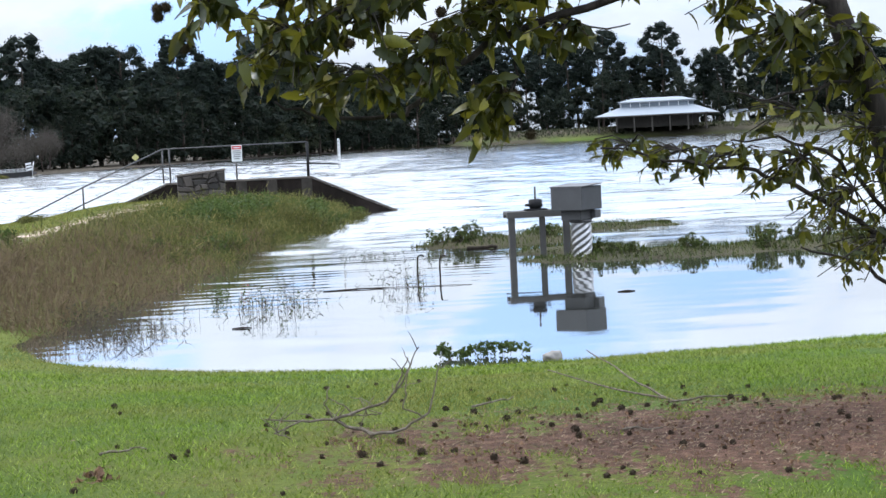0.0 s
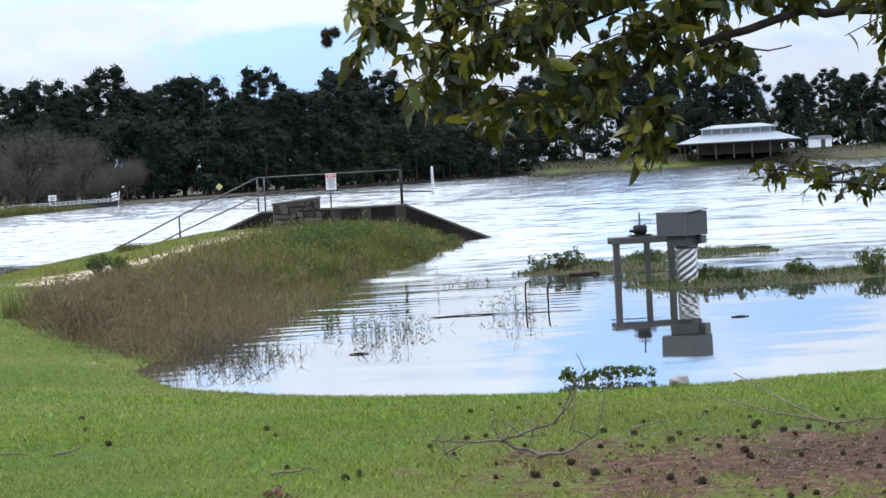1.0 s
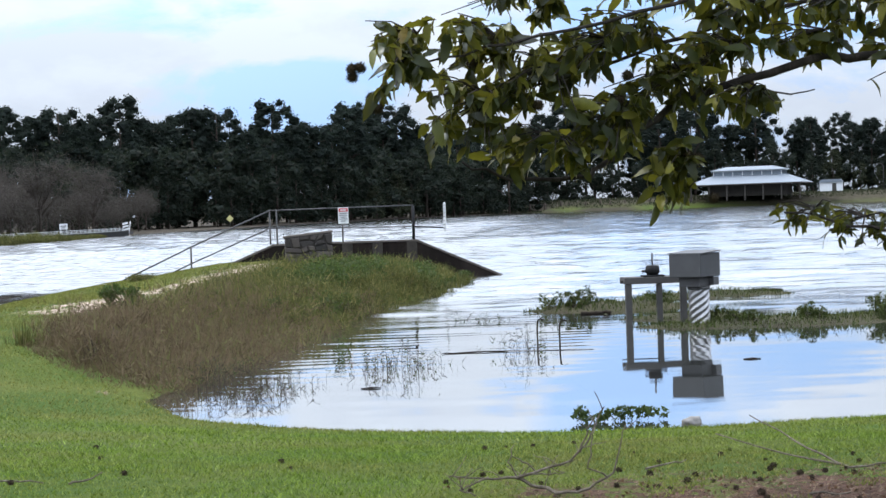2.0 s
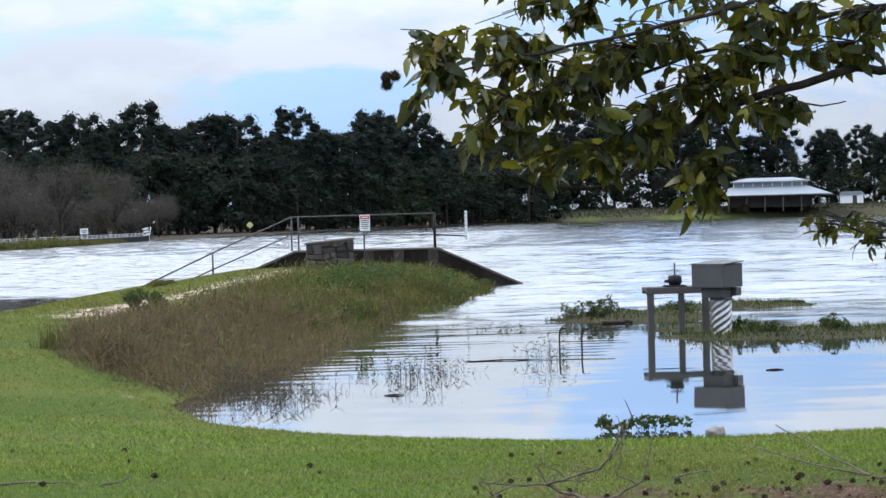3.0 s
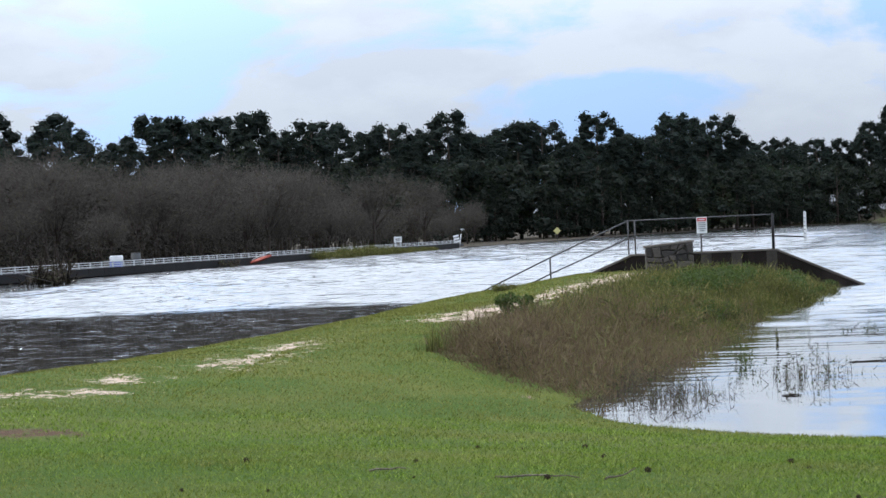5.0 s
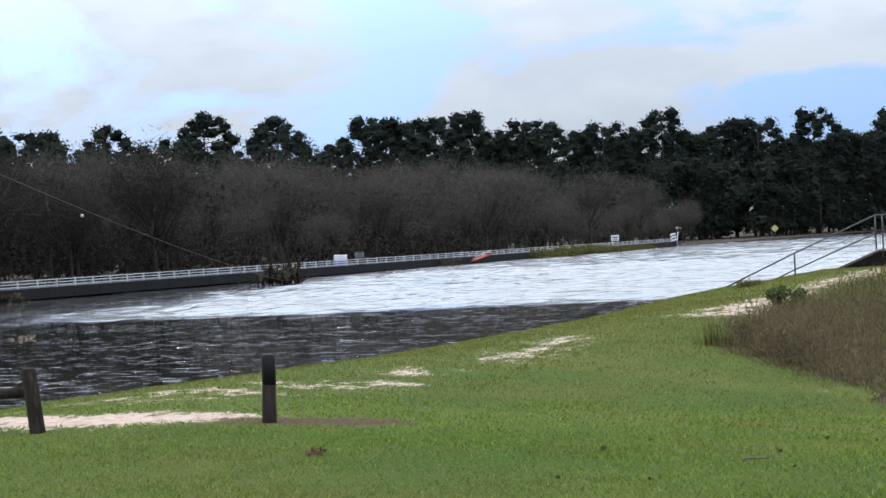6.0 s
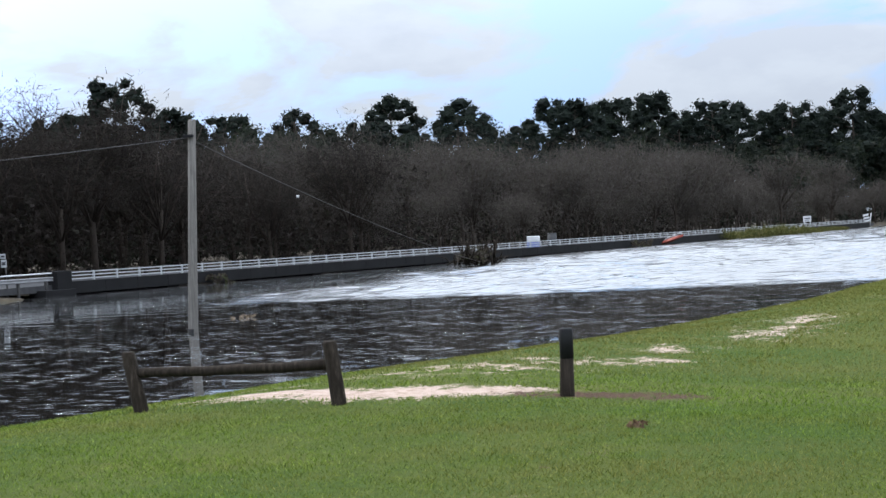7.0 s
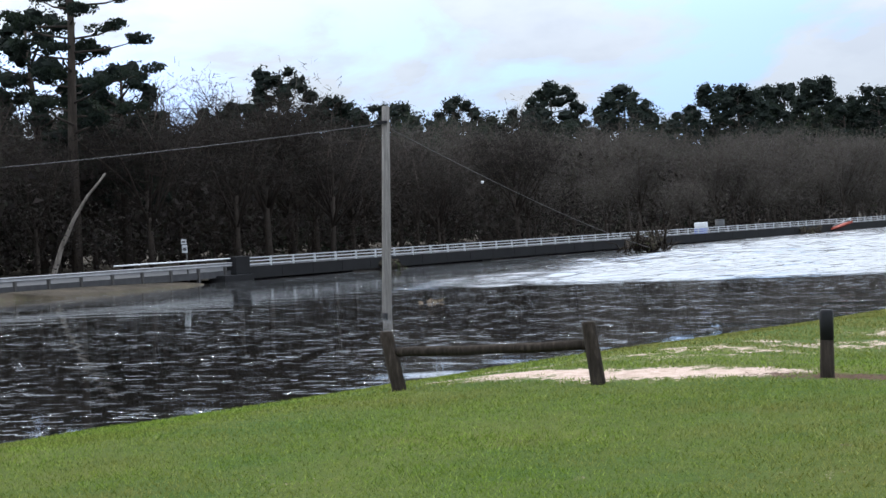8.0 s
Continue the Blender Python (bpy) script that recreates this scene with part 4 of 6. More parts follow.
def pond_bits():
    for at, rx, ry, n, h, leaves, label in (
            ((1.6, 20.6, 0), 0.3, 0.6, 140, 0.3, 0, "short dark dead stalks standing in the pond edge"),
            ((1.55, 21.6, 0), 0.42, 0.9, 240, 0.42, 0, "dense dark dead stalks standing in the pond edge"),
            ((1.0, 22.4, 0), 0.3, 0.7, 120, 0.4, 40, "dark stalks at the foot of the weedy bank"),
            ((3.25, 23.3, 0), 0.22, 0.5, 70, 0.5, 80, "thin dark stalks with green leaves in the pond"),
            ((3.75, 23.6, 0), 0.22, 0.4, 60, 0.5, 50, "thin dark stalks in the pond"),
            ((2.75, 25.9, 0), 0.12, 0.3, 24, 0.4, 160, "green leafy stalks in the pond"),
            ((5.55, 25.6, 0), 0.28, 0.4, 50, 0.55, 50, "pale brown twiggy stalks in the pond"),
            ((5.6, 32.9, 0), 0.3, 0.3, 26, 0.2, 90, "floating clump of dark leafy stems"),
            ((8.75, 28.6, 0), 0.35, 0.25, 40, 0.26, 120, "hanging weeds at the feet of the sluice"),
            ((10.4, 28.3, 0), 0.5, 0.25, 70, 0.25, 160, "weeds at the edge of the islet")):
        reeds("reed_clump", at, rx, ry, n, h, M_STALK, int(at[0] * 100), label, leaves, M_SHRUB)
    for x, y, h, w in ((5.88, 26.85, 0.33, 0.11), (6.23, 26.85, 0.3, 0.12)):
        hk = thing("hooked_pipe", (x, y, 0), "rusty bent steel pipe hook rising from the pond", "pipe", "hooked pipes")
        arc = [(0, 0, -0.5), (-0.01, 0, h * 0.6), (0.0, 0, h)] + [(w * 0.5 - w * 0.5 * math.cos(a), 0, h + w * 0.45 * math.sin(a)) for a in (0.5, 1.0, 1.5, 2.0, 2.5)]
        part("bar", tube(arc, 0.014, 7), M_POST, hk)
    lg = thing("floating_log", (4.8, 25.5, 0.01), "waterlogged dark floating log", "log")
    part("stem", tube(bent([(-0.5, 0, 0), (0.0, 0.02, 0.004), (0.5, -0.02, 0), (1.7, -0.2, -0.008)], 0.005, 4, 3), [0.005] + [0.010] * 7 + [0.004] * 4 + [0.003], 8), M_POST, lg)
    for x, y in ((3.0, 20.7), (10.9, 17.2), (8.2, 22.6), (5.9, 45.0)):
        f = thing("floating_stick", (x, y, 0.006), "small dark stick floating on the pond", "stick", "floating sticks")
        part("stem", tube([(-0.11, 0, 0), (0.02, 0.02, 0.004), (0.13, 0, 0)], [0.006, 0.012, 0.005], 6), M_POST, f)
    wp = thing("water_plant", (5.33, 16.35, 0), "leafy green plant standing in the shallows by the lawn", "plant")
    r = np.random.default_rng(8)
    pts = [(-0.42, 0.0, 0.30), (-0.40, 0.02, 0.22), (-0.43, 0.0, 0.15), (-0.38, 0, 0.09), (-0.2, 0, 0.14), (-0.1, 0.03, 0.2), (0.0, 0, 0.25), (0.1, 0, 0.24), (0.2, 0.05, 0.23), (0.28, 0, 0.2), (0.4, 0, 0.17), (-0.25, 0, 0.08), (0.05, 0.0, 0.12), (0.2, 0.0, 0.13), (-0.05, 0, 0.1)]
    pts = [(x, y, z * 0.42) for x, y, z in pts]
    bm = bmesh.new()
    for p in pts:
        add_tube(bm, [(p[0] * 0.7, p[1], -0.15), tuple(p)], [0.003, 0.002], 4)
    tagged(part("stem_mass", bm, M_STALK, wp), kind="stuff")
    tagged(tris("leaf_mass", cloud(pts, np.full(len(pts), 0.075), 26, 0.034, 9, 0.6), M_SHRUB, wp), kind="stuff")
    rk = thing("rock", (5.9, 15.72, 0.0), "small grey rock at the water's edge", "rock")
    bm = bmesh.new()
    bmesh.ops.create_icosphere(bm, subdivisions=3, radius=1)
    for v in bm.verts:
        v.co = Vector((v.co.x * 0.10, v.co.y * 0.09, v.co.z * 0.06)) * (1 + 0.35 * noise.noise(v.co * 1.7)) + Vector((0, 0, 0.03))
    part("stone", bm, M_ROCKM, rk, smooth=True)


def islets():
    px, py = scatter(26000, 6.4, 17.5, 28.0, 40.2, 70)
    z = land(px, py)
    keep = (z > 0.0) & (py > 27)
    px, py, z = px[keep], py[keep], z[keep]
    v, _ = blades(px, py, z, 0.12 * (1 + 0.8 * ripple(px, py, 1.2, 71)), 0.022, 0.9, 72)
    tagged(tris("islet_grass", v, M_ISLET), "short wet green grass on the low islets", "grass", kind="stuff")
    r = random.Random(4)
    for k in range(20):
        x, y = ((8.6 + r.uniform(-1.5, 1.5), 35.2 + r.uniform(-0.5, 0.5)) if k < 6 else (10.8 + r.uniform(-1.6, 1.8), 29.5 + r.uniform(-0.6, 0.6)) if k < 13 else (14.0 + r.uniform(-1.8, 2), 29.7 + r.uniform(-0.6, 0.6)))
        leafy_shrub("low_weed", (x, y, max(0, land_at(x, y))), r.uniform(0.12, 0.3), r.uniform(0.12, 0.34), 12, 0.03, M_ISLET, 300 + k, "low leafy weed on a flooded islet", "islet weeds")
    for x, y, l, a in ((9.6, 32.6, 0.8, 10), (7.9, 33.6, 0.6, -20), (12.6, 39.4, 1.1, 5)):
        f = thing("drift_log", (x, y, 0.03), "dark driftwood stranded on the islet", "log", "driftwood", turn=a)
        part("stem", tube(bent([(-l / 2, 0, 0), (0, 0.05, 0.02), (l / 2, 0, 0.0)], 0.02, 3, int(x)), 0.035, 7), M_POST, f)


def bank_shrubs():
    for x, y, rx, rz, mat, label in (
            (-0.75, 29.2, 0.3, 0.62, M_SHRUB, "small dark green bush on the embankment crest"),
            (0.2, 31.0, 0.25, 0.32, M_WEED, "small weedy bush on the embankment crest"),
            (3.6, 44.0, 0.65, 0.5, M_SHRUB, "dense green bush on the embankment slope"),
            (2.6, 39.0, 0.6, 0.66, M_SHRUB, "leafy green bush on the embankment slope"),
            (3.2, 41.5, 0.7, 0.55, M_SHRUB, "leafy green bush on the embankment slope"),
            (2.3, 36.3, 0.5, 0.4, M_WEED, "weedy bush above the pond"),
            (4.4, 43.8, 0.6, 0.42, M_WEED, "weedy bush above the pond"),
            (5.1, 46.0, 0.55, 0.5, M_SHRUB, "dark green bush above the pond"),
            (2.9, 40.2, 0.7, 0.66, M_SHRUB, "dark green bramble on the embankment slope"),
            (3.5, 42.6, 0.75, 0.62, M_SHRUB, "dark green bramble on the embankment slope"),
            (4.1, 45.0, 0.65, 0.45, M_SHRUB, "dark green bramble on the embankment slope"),
            (2.2, 37.6, 0.55, 0.62, M_SHRUB, "dark green bramble on the embankment slope"),
            (5.0, 44.2, 0.6, 0.45, M_SHRUB, "dark green bramble above the pond"),
            (-2.3, 52.4, 0.3, 0.10, M_WEED, "low green tuft beside the sloping railing")):
        leafy_shrub("bank_bush", (x, y, land_at(x, y)), rx, rz, 52, 0.045, mat, int(x * 77 + y * 5) % 9973 + 1, label, "bushes on the embankment")
    r = random.Random(19)
    n = 0
    while n < 85:
        y = r.uniform(21.2, 53)
        x = r.uniform(-1.8, 8.5)
        if not bool(inside(np.array([x]), np.array([y]), WEEDS)[0]) or line_gap(np.array([x]), np.array([y]), WEEDLINE)[0] < 0.35 or (y < 31 and line_gap(np.array([x]), np.array([y]), POND)[0] < 1.3):
            continue
        n += 1
        brown = y + r.gauss(0, 2.5) < 32
        s = r.uniform(0.6, 1.25) * (1.0 if y < 44 else 0.75)
        leafy_shrub("bank_bush", (x, y, max(0, land_at(x, y)) - 0.03), 0.34 * s, 0.42 * s, 16, 0.026 if brown else 0.036, M_DRY if brown else r.choice((M_WEED, M_SHRUB, M_WEED)), 700 + n, "withered brown bush on the pond bank" if brown else "rank green bush on the pond bank", "bushes on the embankment")
    q = thing("tall_grass_tuft", (-1.78, 25.2, land_at(-1.78, 25.2)), "tall green grass tuft at the corner of the weeds", "grass")
    r = np.random.default_rng(3)
    v, _ = blades(r.normal(0, 0.09, 90), r.normal(0, 0.12, 90), np.zeros(90), 0.42, 0.014, 0.35, 4)
    tris("blades", v, M_WEED, q)


# ---- split rail posts, pole and wire ----
def rail_fence():
    ob = thing("rail_fence", (0, 0, 0), "rustic weathered round wooden rail between two leaning posts", "fence")
    c0, c1 = (-8.40, 12.36), (-8.52, 12.40)
    b0, b1 = (-6.49, 12.18), (-6.57, 12.24)
    zc, zb = land_at(*c0), land_at(*b0)
    part("post", tube([(*c0, zc - 0.3), (*c0, zc + 0.02), (*c1, 1.15), (*c1, 1.175)], [0.068, 0.066, 0.062, 0.05], 14), M_POST, ob)
    part("post", tube([(*b0, zb - 0.3), (*b0, zb + 0.02), (*b1, 1.20), (*b1, 1.225)], [0.066, 0.064, 0.06, 0.05], 14), M_POST, ob)
    part("rail", tube(bent([(c1[0] + 0.04, c1[1], 0.985), (-7.5, 12.31, 1.0), (b1[0] - 0.03, b1[1], 1.03)], 0.006, 4, 2), 0.044, 12), M_POST, ob)
    one = thing("bollard_post", (-4.64, 12.6, 0), "single weathered round wooden post with a darker top", "post")
    z = land_at(-4.64, 12.6)
    part("shaft", tube([(0, 0, z - 0.3), (0, 0, z), (0.01, 0, 1.0), (0.012, 0, 1.0)], [0.064, 0.062, 0.056, 0.056], 14), M_POST, one)
    part("tarred_top", tube([(0.012, 0, 1.001), (0.014, 0, 1.235), (0.014, 0, 1.25)], [0.057, 0.057, 0.048], 14), M_BLACK, one, "blackened tarred post top")


POLE = (-19.5, 37.35)


def utility_pole():
    ob = thing("utility_pole", (*POLE, 0), "weathered grey wooden utility pole standing in the flood", "pole")
    part("shaft", tube([(-0.03, 0, -1.5), (0, 0, 0.2), (0.22, 0, 4.95), (0.22, 0, 4.97)], [0.12, 0.115, 0.09, 0.07], 14), M_POLE, ob)
    part("tide_mark", tube([(-0.022, 0, -0.2), (-0.013, 0, 0.09)], 0.122, 14), M_BLACK, ob, "wet dark foot of the pole")
    part("wire_bracket", box((0.05, -0.17, 4.55), (0.3, -0.1, 4.62), 0.01), M_BLACK, ob)
    def sag(a, b, drop, n=24):
        a, b = Vector(a), Vector(b)
        return [a.lerp(b, k / n) - Vector((0, 0, drop * 4 * (k / n) * (1 - k / n))) for k in range(n + 1)]
    w1 = thing("overhead_wire", (0, 0, 0), "pale slack overhead wire running out from the pole", "wire", "wires")
    part("strand", tube(sag((-19.3, 37.2, 4.55), (-60, 38, 5.2), 0.75), 0.010, 5), M_RAIL, w1)
    w2 = thing("fallen_wire", (0, 0, 0), "pale wire sloping down from the pole into the debris", "wire", "wires")
    part("strand", tube(sag((-19.3, 37.3, 4.5), (-29.6, 97, 0.25), 0.25), 0.012, 5), M_GALV, w2)
    part("insulator", tube([(-21.33, 49.0, 3.28), (-21.33, 49.0, 3.36)], 0.045, 8), M_WHITE, w2, "small white insulator")


# ---- bridge and road on the far left bank ----
def bridge():
    d = Vector((0.1664, 1, 0)).normalized()
    turn = -math.degrees(math.atan2(d.x, d.y))
    road = thing("road", (-42, 73, 0), "grey concrete road bridge deck along the river", "road", kind="structure", turn=turn)
    n = 60
    for k in range(n):
        y0, y1 = k * 2.5, (k + 1) * 2.5
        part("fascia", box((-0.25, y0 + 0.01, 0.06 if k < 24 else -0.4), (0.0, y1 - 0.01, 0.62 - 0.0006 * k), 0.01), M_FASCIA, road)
    part("deck", box((-8.0, -40, 0.2), (-0.26, 153, 0.5)), M_ASPHALT, road)
    for k in range(5):
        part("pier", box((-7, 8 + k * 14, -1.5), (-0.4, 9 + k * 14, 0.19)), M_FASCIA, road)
    ob = thing("bridge_railing", (-42, 73, 0), "white-painted two-rail bridge railing", "railing", turn=turn)
    posts, step = 84, 1.78
    h0 = 0.625
    pm = box((-0.16, -0.05, h0), (-0.08, 0.05, h0 + 0.44), 0.008)
    first = part("post", pm, M_BRIDGERAIL, ob)
    for k in range(1, posts):
        p = first.copy()
        scene.collection.objects.link(p)
        p.location = (0, k * step, -0.0008 * k)
    for k in range(posts - 1):
        for z in (0.10, 0.25, 0.40):
            zz = h0 + z - 0.0008 * k
            part("rail", box((-0.08, k * step + 0.03, zz - 0.028), (-0.045, (k + 1) * step - 0.03, zz + 0.028)), M_BRIDGERAIL, ob)
    end = thing("bridge_end_post", (-42, 73, 0), "squat grey concrete end block of the bridge", "post", turn=turn)
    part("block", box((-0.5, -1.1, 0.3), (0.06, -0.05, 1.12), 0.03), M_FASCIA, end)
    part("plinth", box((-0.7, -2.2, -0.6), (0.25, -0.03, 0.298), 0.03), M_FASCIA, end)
    gr = thing("guard_rail", (-42, 73, 0), "galvanised roadside guard rail on a low grassy bank", "railing", turn=turn)
    zr = 0.78
    for k in range(15):
        part("post", box((-0.32, -1.6 - k * 1.9, -0.3), (-0.2, -1.48 - k * 1.9, zr + 0.12), 0.01), M_GALV, gr)
    prof = [(0.0, -0.10), (0.04, -0.065), (0.0, -0.02), (0.0, 0.02), (0.04, 0.065), (0.0, 0.10)]
    bm = bmesh.new()
    rows = [[bm.verts.new((-0.19 + x, y, zr + z)) for x, z in prof] for y in (-1.12, -30)]
    back = [[bm.verts.new((-0.2 + x, y, zr + z)) for x, z in prof] for y in (-1.12, -30)]
    for a in (rows, back):
        for i in range(5):
            bm.faces.new((a[0][i], a[0][i + 1], a[1][i + 1], a[1][i]))
    part("beam", bm, M_GUARD, gr)
    part("upper_rail", tube([(-0.26, -1.12, zr + 0.26), (-0.26, -9, zr + 0.26)], 0.035), M_WHITE, gr)
    sg = thing("road_sign", (-43.0, 69.0, 0.1), "two small white plates on a leaning sign post", "sign", turn=-25)
    part("post", tube([(0.05, 0, -0.3), (0, 0, 1.9)], 0.03), M_GALV, sg)
    part("plate", box((-0.28, -0.04, 1.32), (0.12, -0.02, 1.66), 0.005), M_BRIDGERAIL, sg)
    part("plate", box((-0.32, -0.04, 1.70), (0.06, -0.02, 1.92), 0.005), M_BRIDGERAIL, sg)
    part("text_bar", box((-0.22, -0.045, 1.42), (0.06, -0.041, 1.56)), M_INK, sg)
    part("text_bar", box((-0.26, -0.045, 1.77), (0.0, -0.041, 1.85)), M_INK, sg)


def bank_things():
    sg = thing("sign_board", (-22.0, 196, 0), "white information board on two posts by the road", "sign", turn=5)
    board = part("board", box((-0.42, -0.02, 1.15), (0.42, 0.02, 1.75), 0.01), M_WHITE, sg)
    for x in (-0.3, 0.3):
        part("post", tube([(x, 0.04, 0), (x, 0.04, 1.2)], 0.04), M_WHITE, sg)
    part("text_bar", box((-0.28, -0.026, 1.45), (0.28, -0.022, 1.55)), M_INK, board)
    part("text_bar", box((-0.2, -0.026, 1.28), (0.2, -0.022, 1.36)), M_INK, board)
    bc = thing("barricade", (-17.6, 222, 0), "leaning white striped road barricade", "barricade", turn=20)
    for k in range(3):
        part("board", box((-0.35, -0.03 - 0.004 * k, 0.7 + k * 0.35), (0.35, 0.01, 0.92 + k * 0.35), 0.01, Matrix.Rotation(radians(-12), 4, "Y")), M_WHITE, bc)
    part("leg", tube([(0.1, 0.03, 0), (0.35, 0.03, 1.7)], 0.05), M_WHITE, bc)
    dm = thing("diamond_sign", (-6.9, 266, 0), "yellow diamond road warning sign on a post", "sign", turn=-3)
    part("plate", box((-0.38, -0.02, -0.38), (0.38, 0.02, 0.38), 0.03, Matrix.Translation((0, 0, 1.5)) @ Matrix.Rotation(radians(45), 4, "Y")), M_YELLOW, dm)
    part("post", tube([(0, 0.05, -0.2), (0, 0.05, 1.6)], 0.045), M_GALV, dm)
    bt = thing("sunken_boat", (-28.5, 150.5, 0.02), "half-sunken orange-red boat hull stranded against the bridge", "boat", turn=-15)
    bm = bmesh.new()
    rows = []
    for k in range(13):
        u = k / 12
        wd = 0.5 * math.sin(math.pi * min(1, 0.12 + u * 0.95)) ** 0.6
        rows.append([bm.verts.new((-1.2 + 2.4 * u, wd * c, 0.75 * u - 0.12 + 0.34 * s * (0.5 + 0.5 * wd))) for c, s in ((-1, 0.0), (-0.85, 0.55), (-0.4, 0.95), (0, 1.08), (0.4, 0.95), (0.85, 0.55), (1, 0.0))])
    for a, b in zip(rows, rows[1:]):
        for k in range(6):
            bm.faces.new((a[k], a[k + 1], b[k + 1], b[k])).smooth = True
    bm.faces.new(rows[-1])
    part("hull", bm, M_ORANGE, bt)
    part("keel_strip", tube([(-1.2, 0, 0.10), (0, 0, 0.64), (1.15, 0, 1.02)], 0.03, 6), M_WHITE, bt, "pale keel strip")
    dr = thing("white_tank", (-34.2, 127, 0.5), "white and blue plastic tank behind the bridge railing", "tank")
    part("body", box((-0.42, -0.35, 0.45), (0.42, 0.35, 0.88), 0.06), M_WHITE, dr)
    part("skirt", box((-0.42, -0.36, 0.0), (0.42, 0.36, 0.445), 0.05), M_BLUE, dr, "blue lower part")
    cn = thing("grey_drum", (-33.4, 129.4, 0.5), "grey drum with a dull lid behind the bridge railing", "drum")
    part("body", tube([(0, 0, 0), (0, 0, 0.95)], 0.34, 18), M_BOX, cn)
    part("lid", tube([(0, 0, 0.951), (0, 0, 1.0), (0, 0, 1.02)], [0.35, 0.35, 0.3], 18), M_RAIL, cn)
    r = random.Random(9)
    db = thing("debris_pile", (-31.0, 99, 0), "tangled dark drift of branches against the bridge", "debris")
    bm = bmesh.new()
    for k in range(90):
        a = Vector((r.gauss(0.6, 0.6), r.gauss(0, 1.2), r.uniform(0, 0.3)))
        b = a + Vector((r.gauss(0.2, 0.5), r.gauss(0, 0.7), r.uniform(0.3, 1.7)))
        add_tube(bm, [a, (a + b) / 2 + Vector((r.gauss(0, 0.1), r.gauss(0, 0.1), 0.1)), b], [0.05, 0.035, 0.012], 4)
    tagged(part("branch_mass", bm, M_POST, db), kind="stuff")
    tris("foliage", cloud(rng.normal(0, 1, (30, 3)) * (0.5, 0.9, 0.25) + (0.6, 0, 0.5), np.full(30, 0.35), 20, 0.09, 12), M_STALK, db)
    for k in range(26):
        y = 166 + k * 1.6 + r.uniform(-0.5, 0.5)
        s = r.uniform(0.5, 1.0) * (1.0 if k < 14 else 0.6)
        leafy_shrub("drift_weed", (bank_x(y) + 1.0 + r.uniform(-0.3, 0.4), y, 0), 1.0 * s, 0.8 * s, 16, 0.12, M_WEED, 500 + k, "green drifted weeds caught along the bridge", "drifted weeds")
    for k, y in enumerate((143, 145, 84)):
        leafy_shrub("drift_weed", (bank_x(y) + 0.5, y, 0), 0.5, 0.5, 10, 0.1, M_STALK, 540 + k, "dark drifted brush caught along the bridge", "drifted weeds")


# ---- pavilion on the far shore ----
def hip_roof(x0, x1, y0, y1, z0, z1, inset):
    bm = bmesh.new()
    a = [bm.verts.new(c) for c in ((x0, y0, z0), (x1, y0, z0), (x1, y1, z0), (x0, y1, z0))]
    b = [bm.verts.new(c) for c in ((x0 + inset, y0 + inset, z1), (x1 - inset, y0 + inset, z1), (x1 - inset, y1 - inset, z1), (x0 + inset, y1 - inset, z1))]
    for k in range(4):
        bm.faces.new((a[k], a[(k + 1) % 4], b[(k + 1) % 4], b[k]))
    bm.faces.new(b)
    bm.faces.new(a[::-1])
    return bm


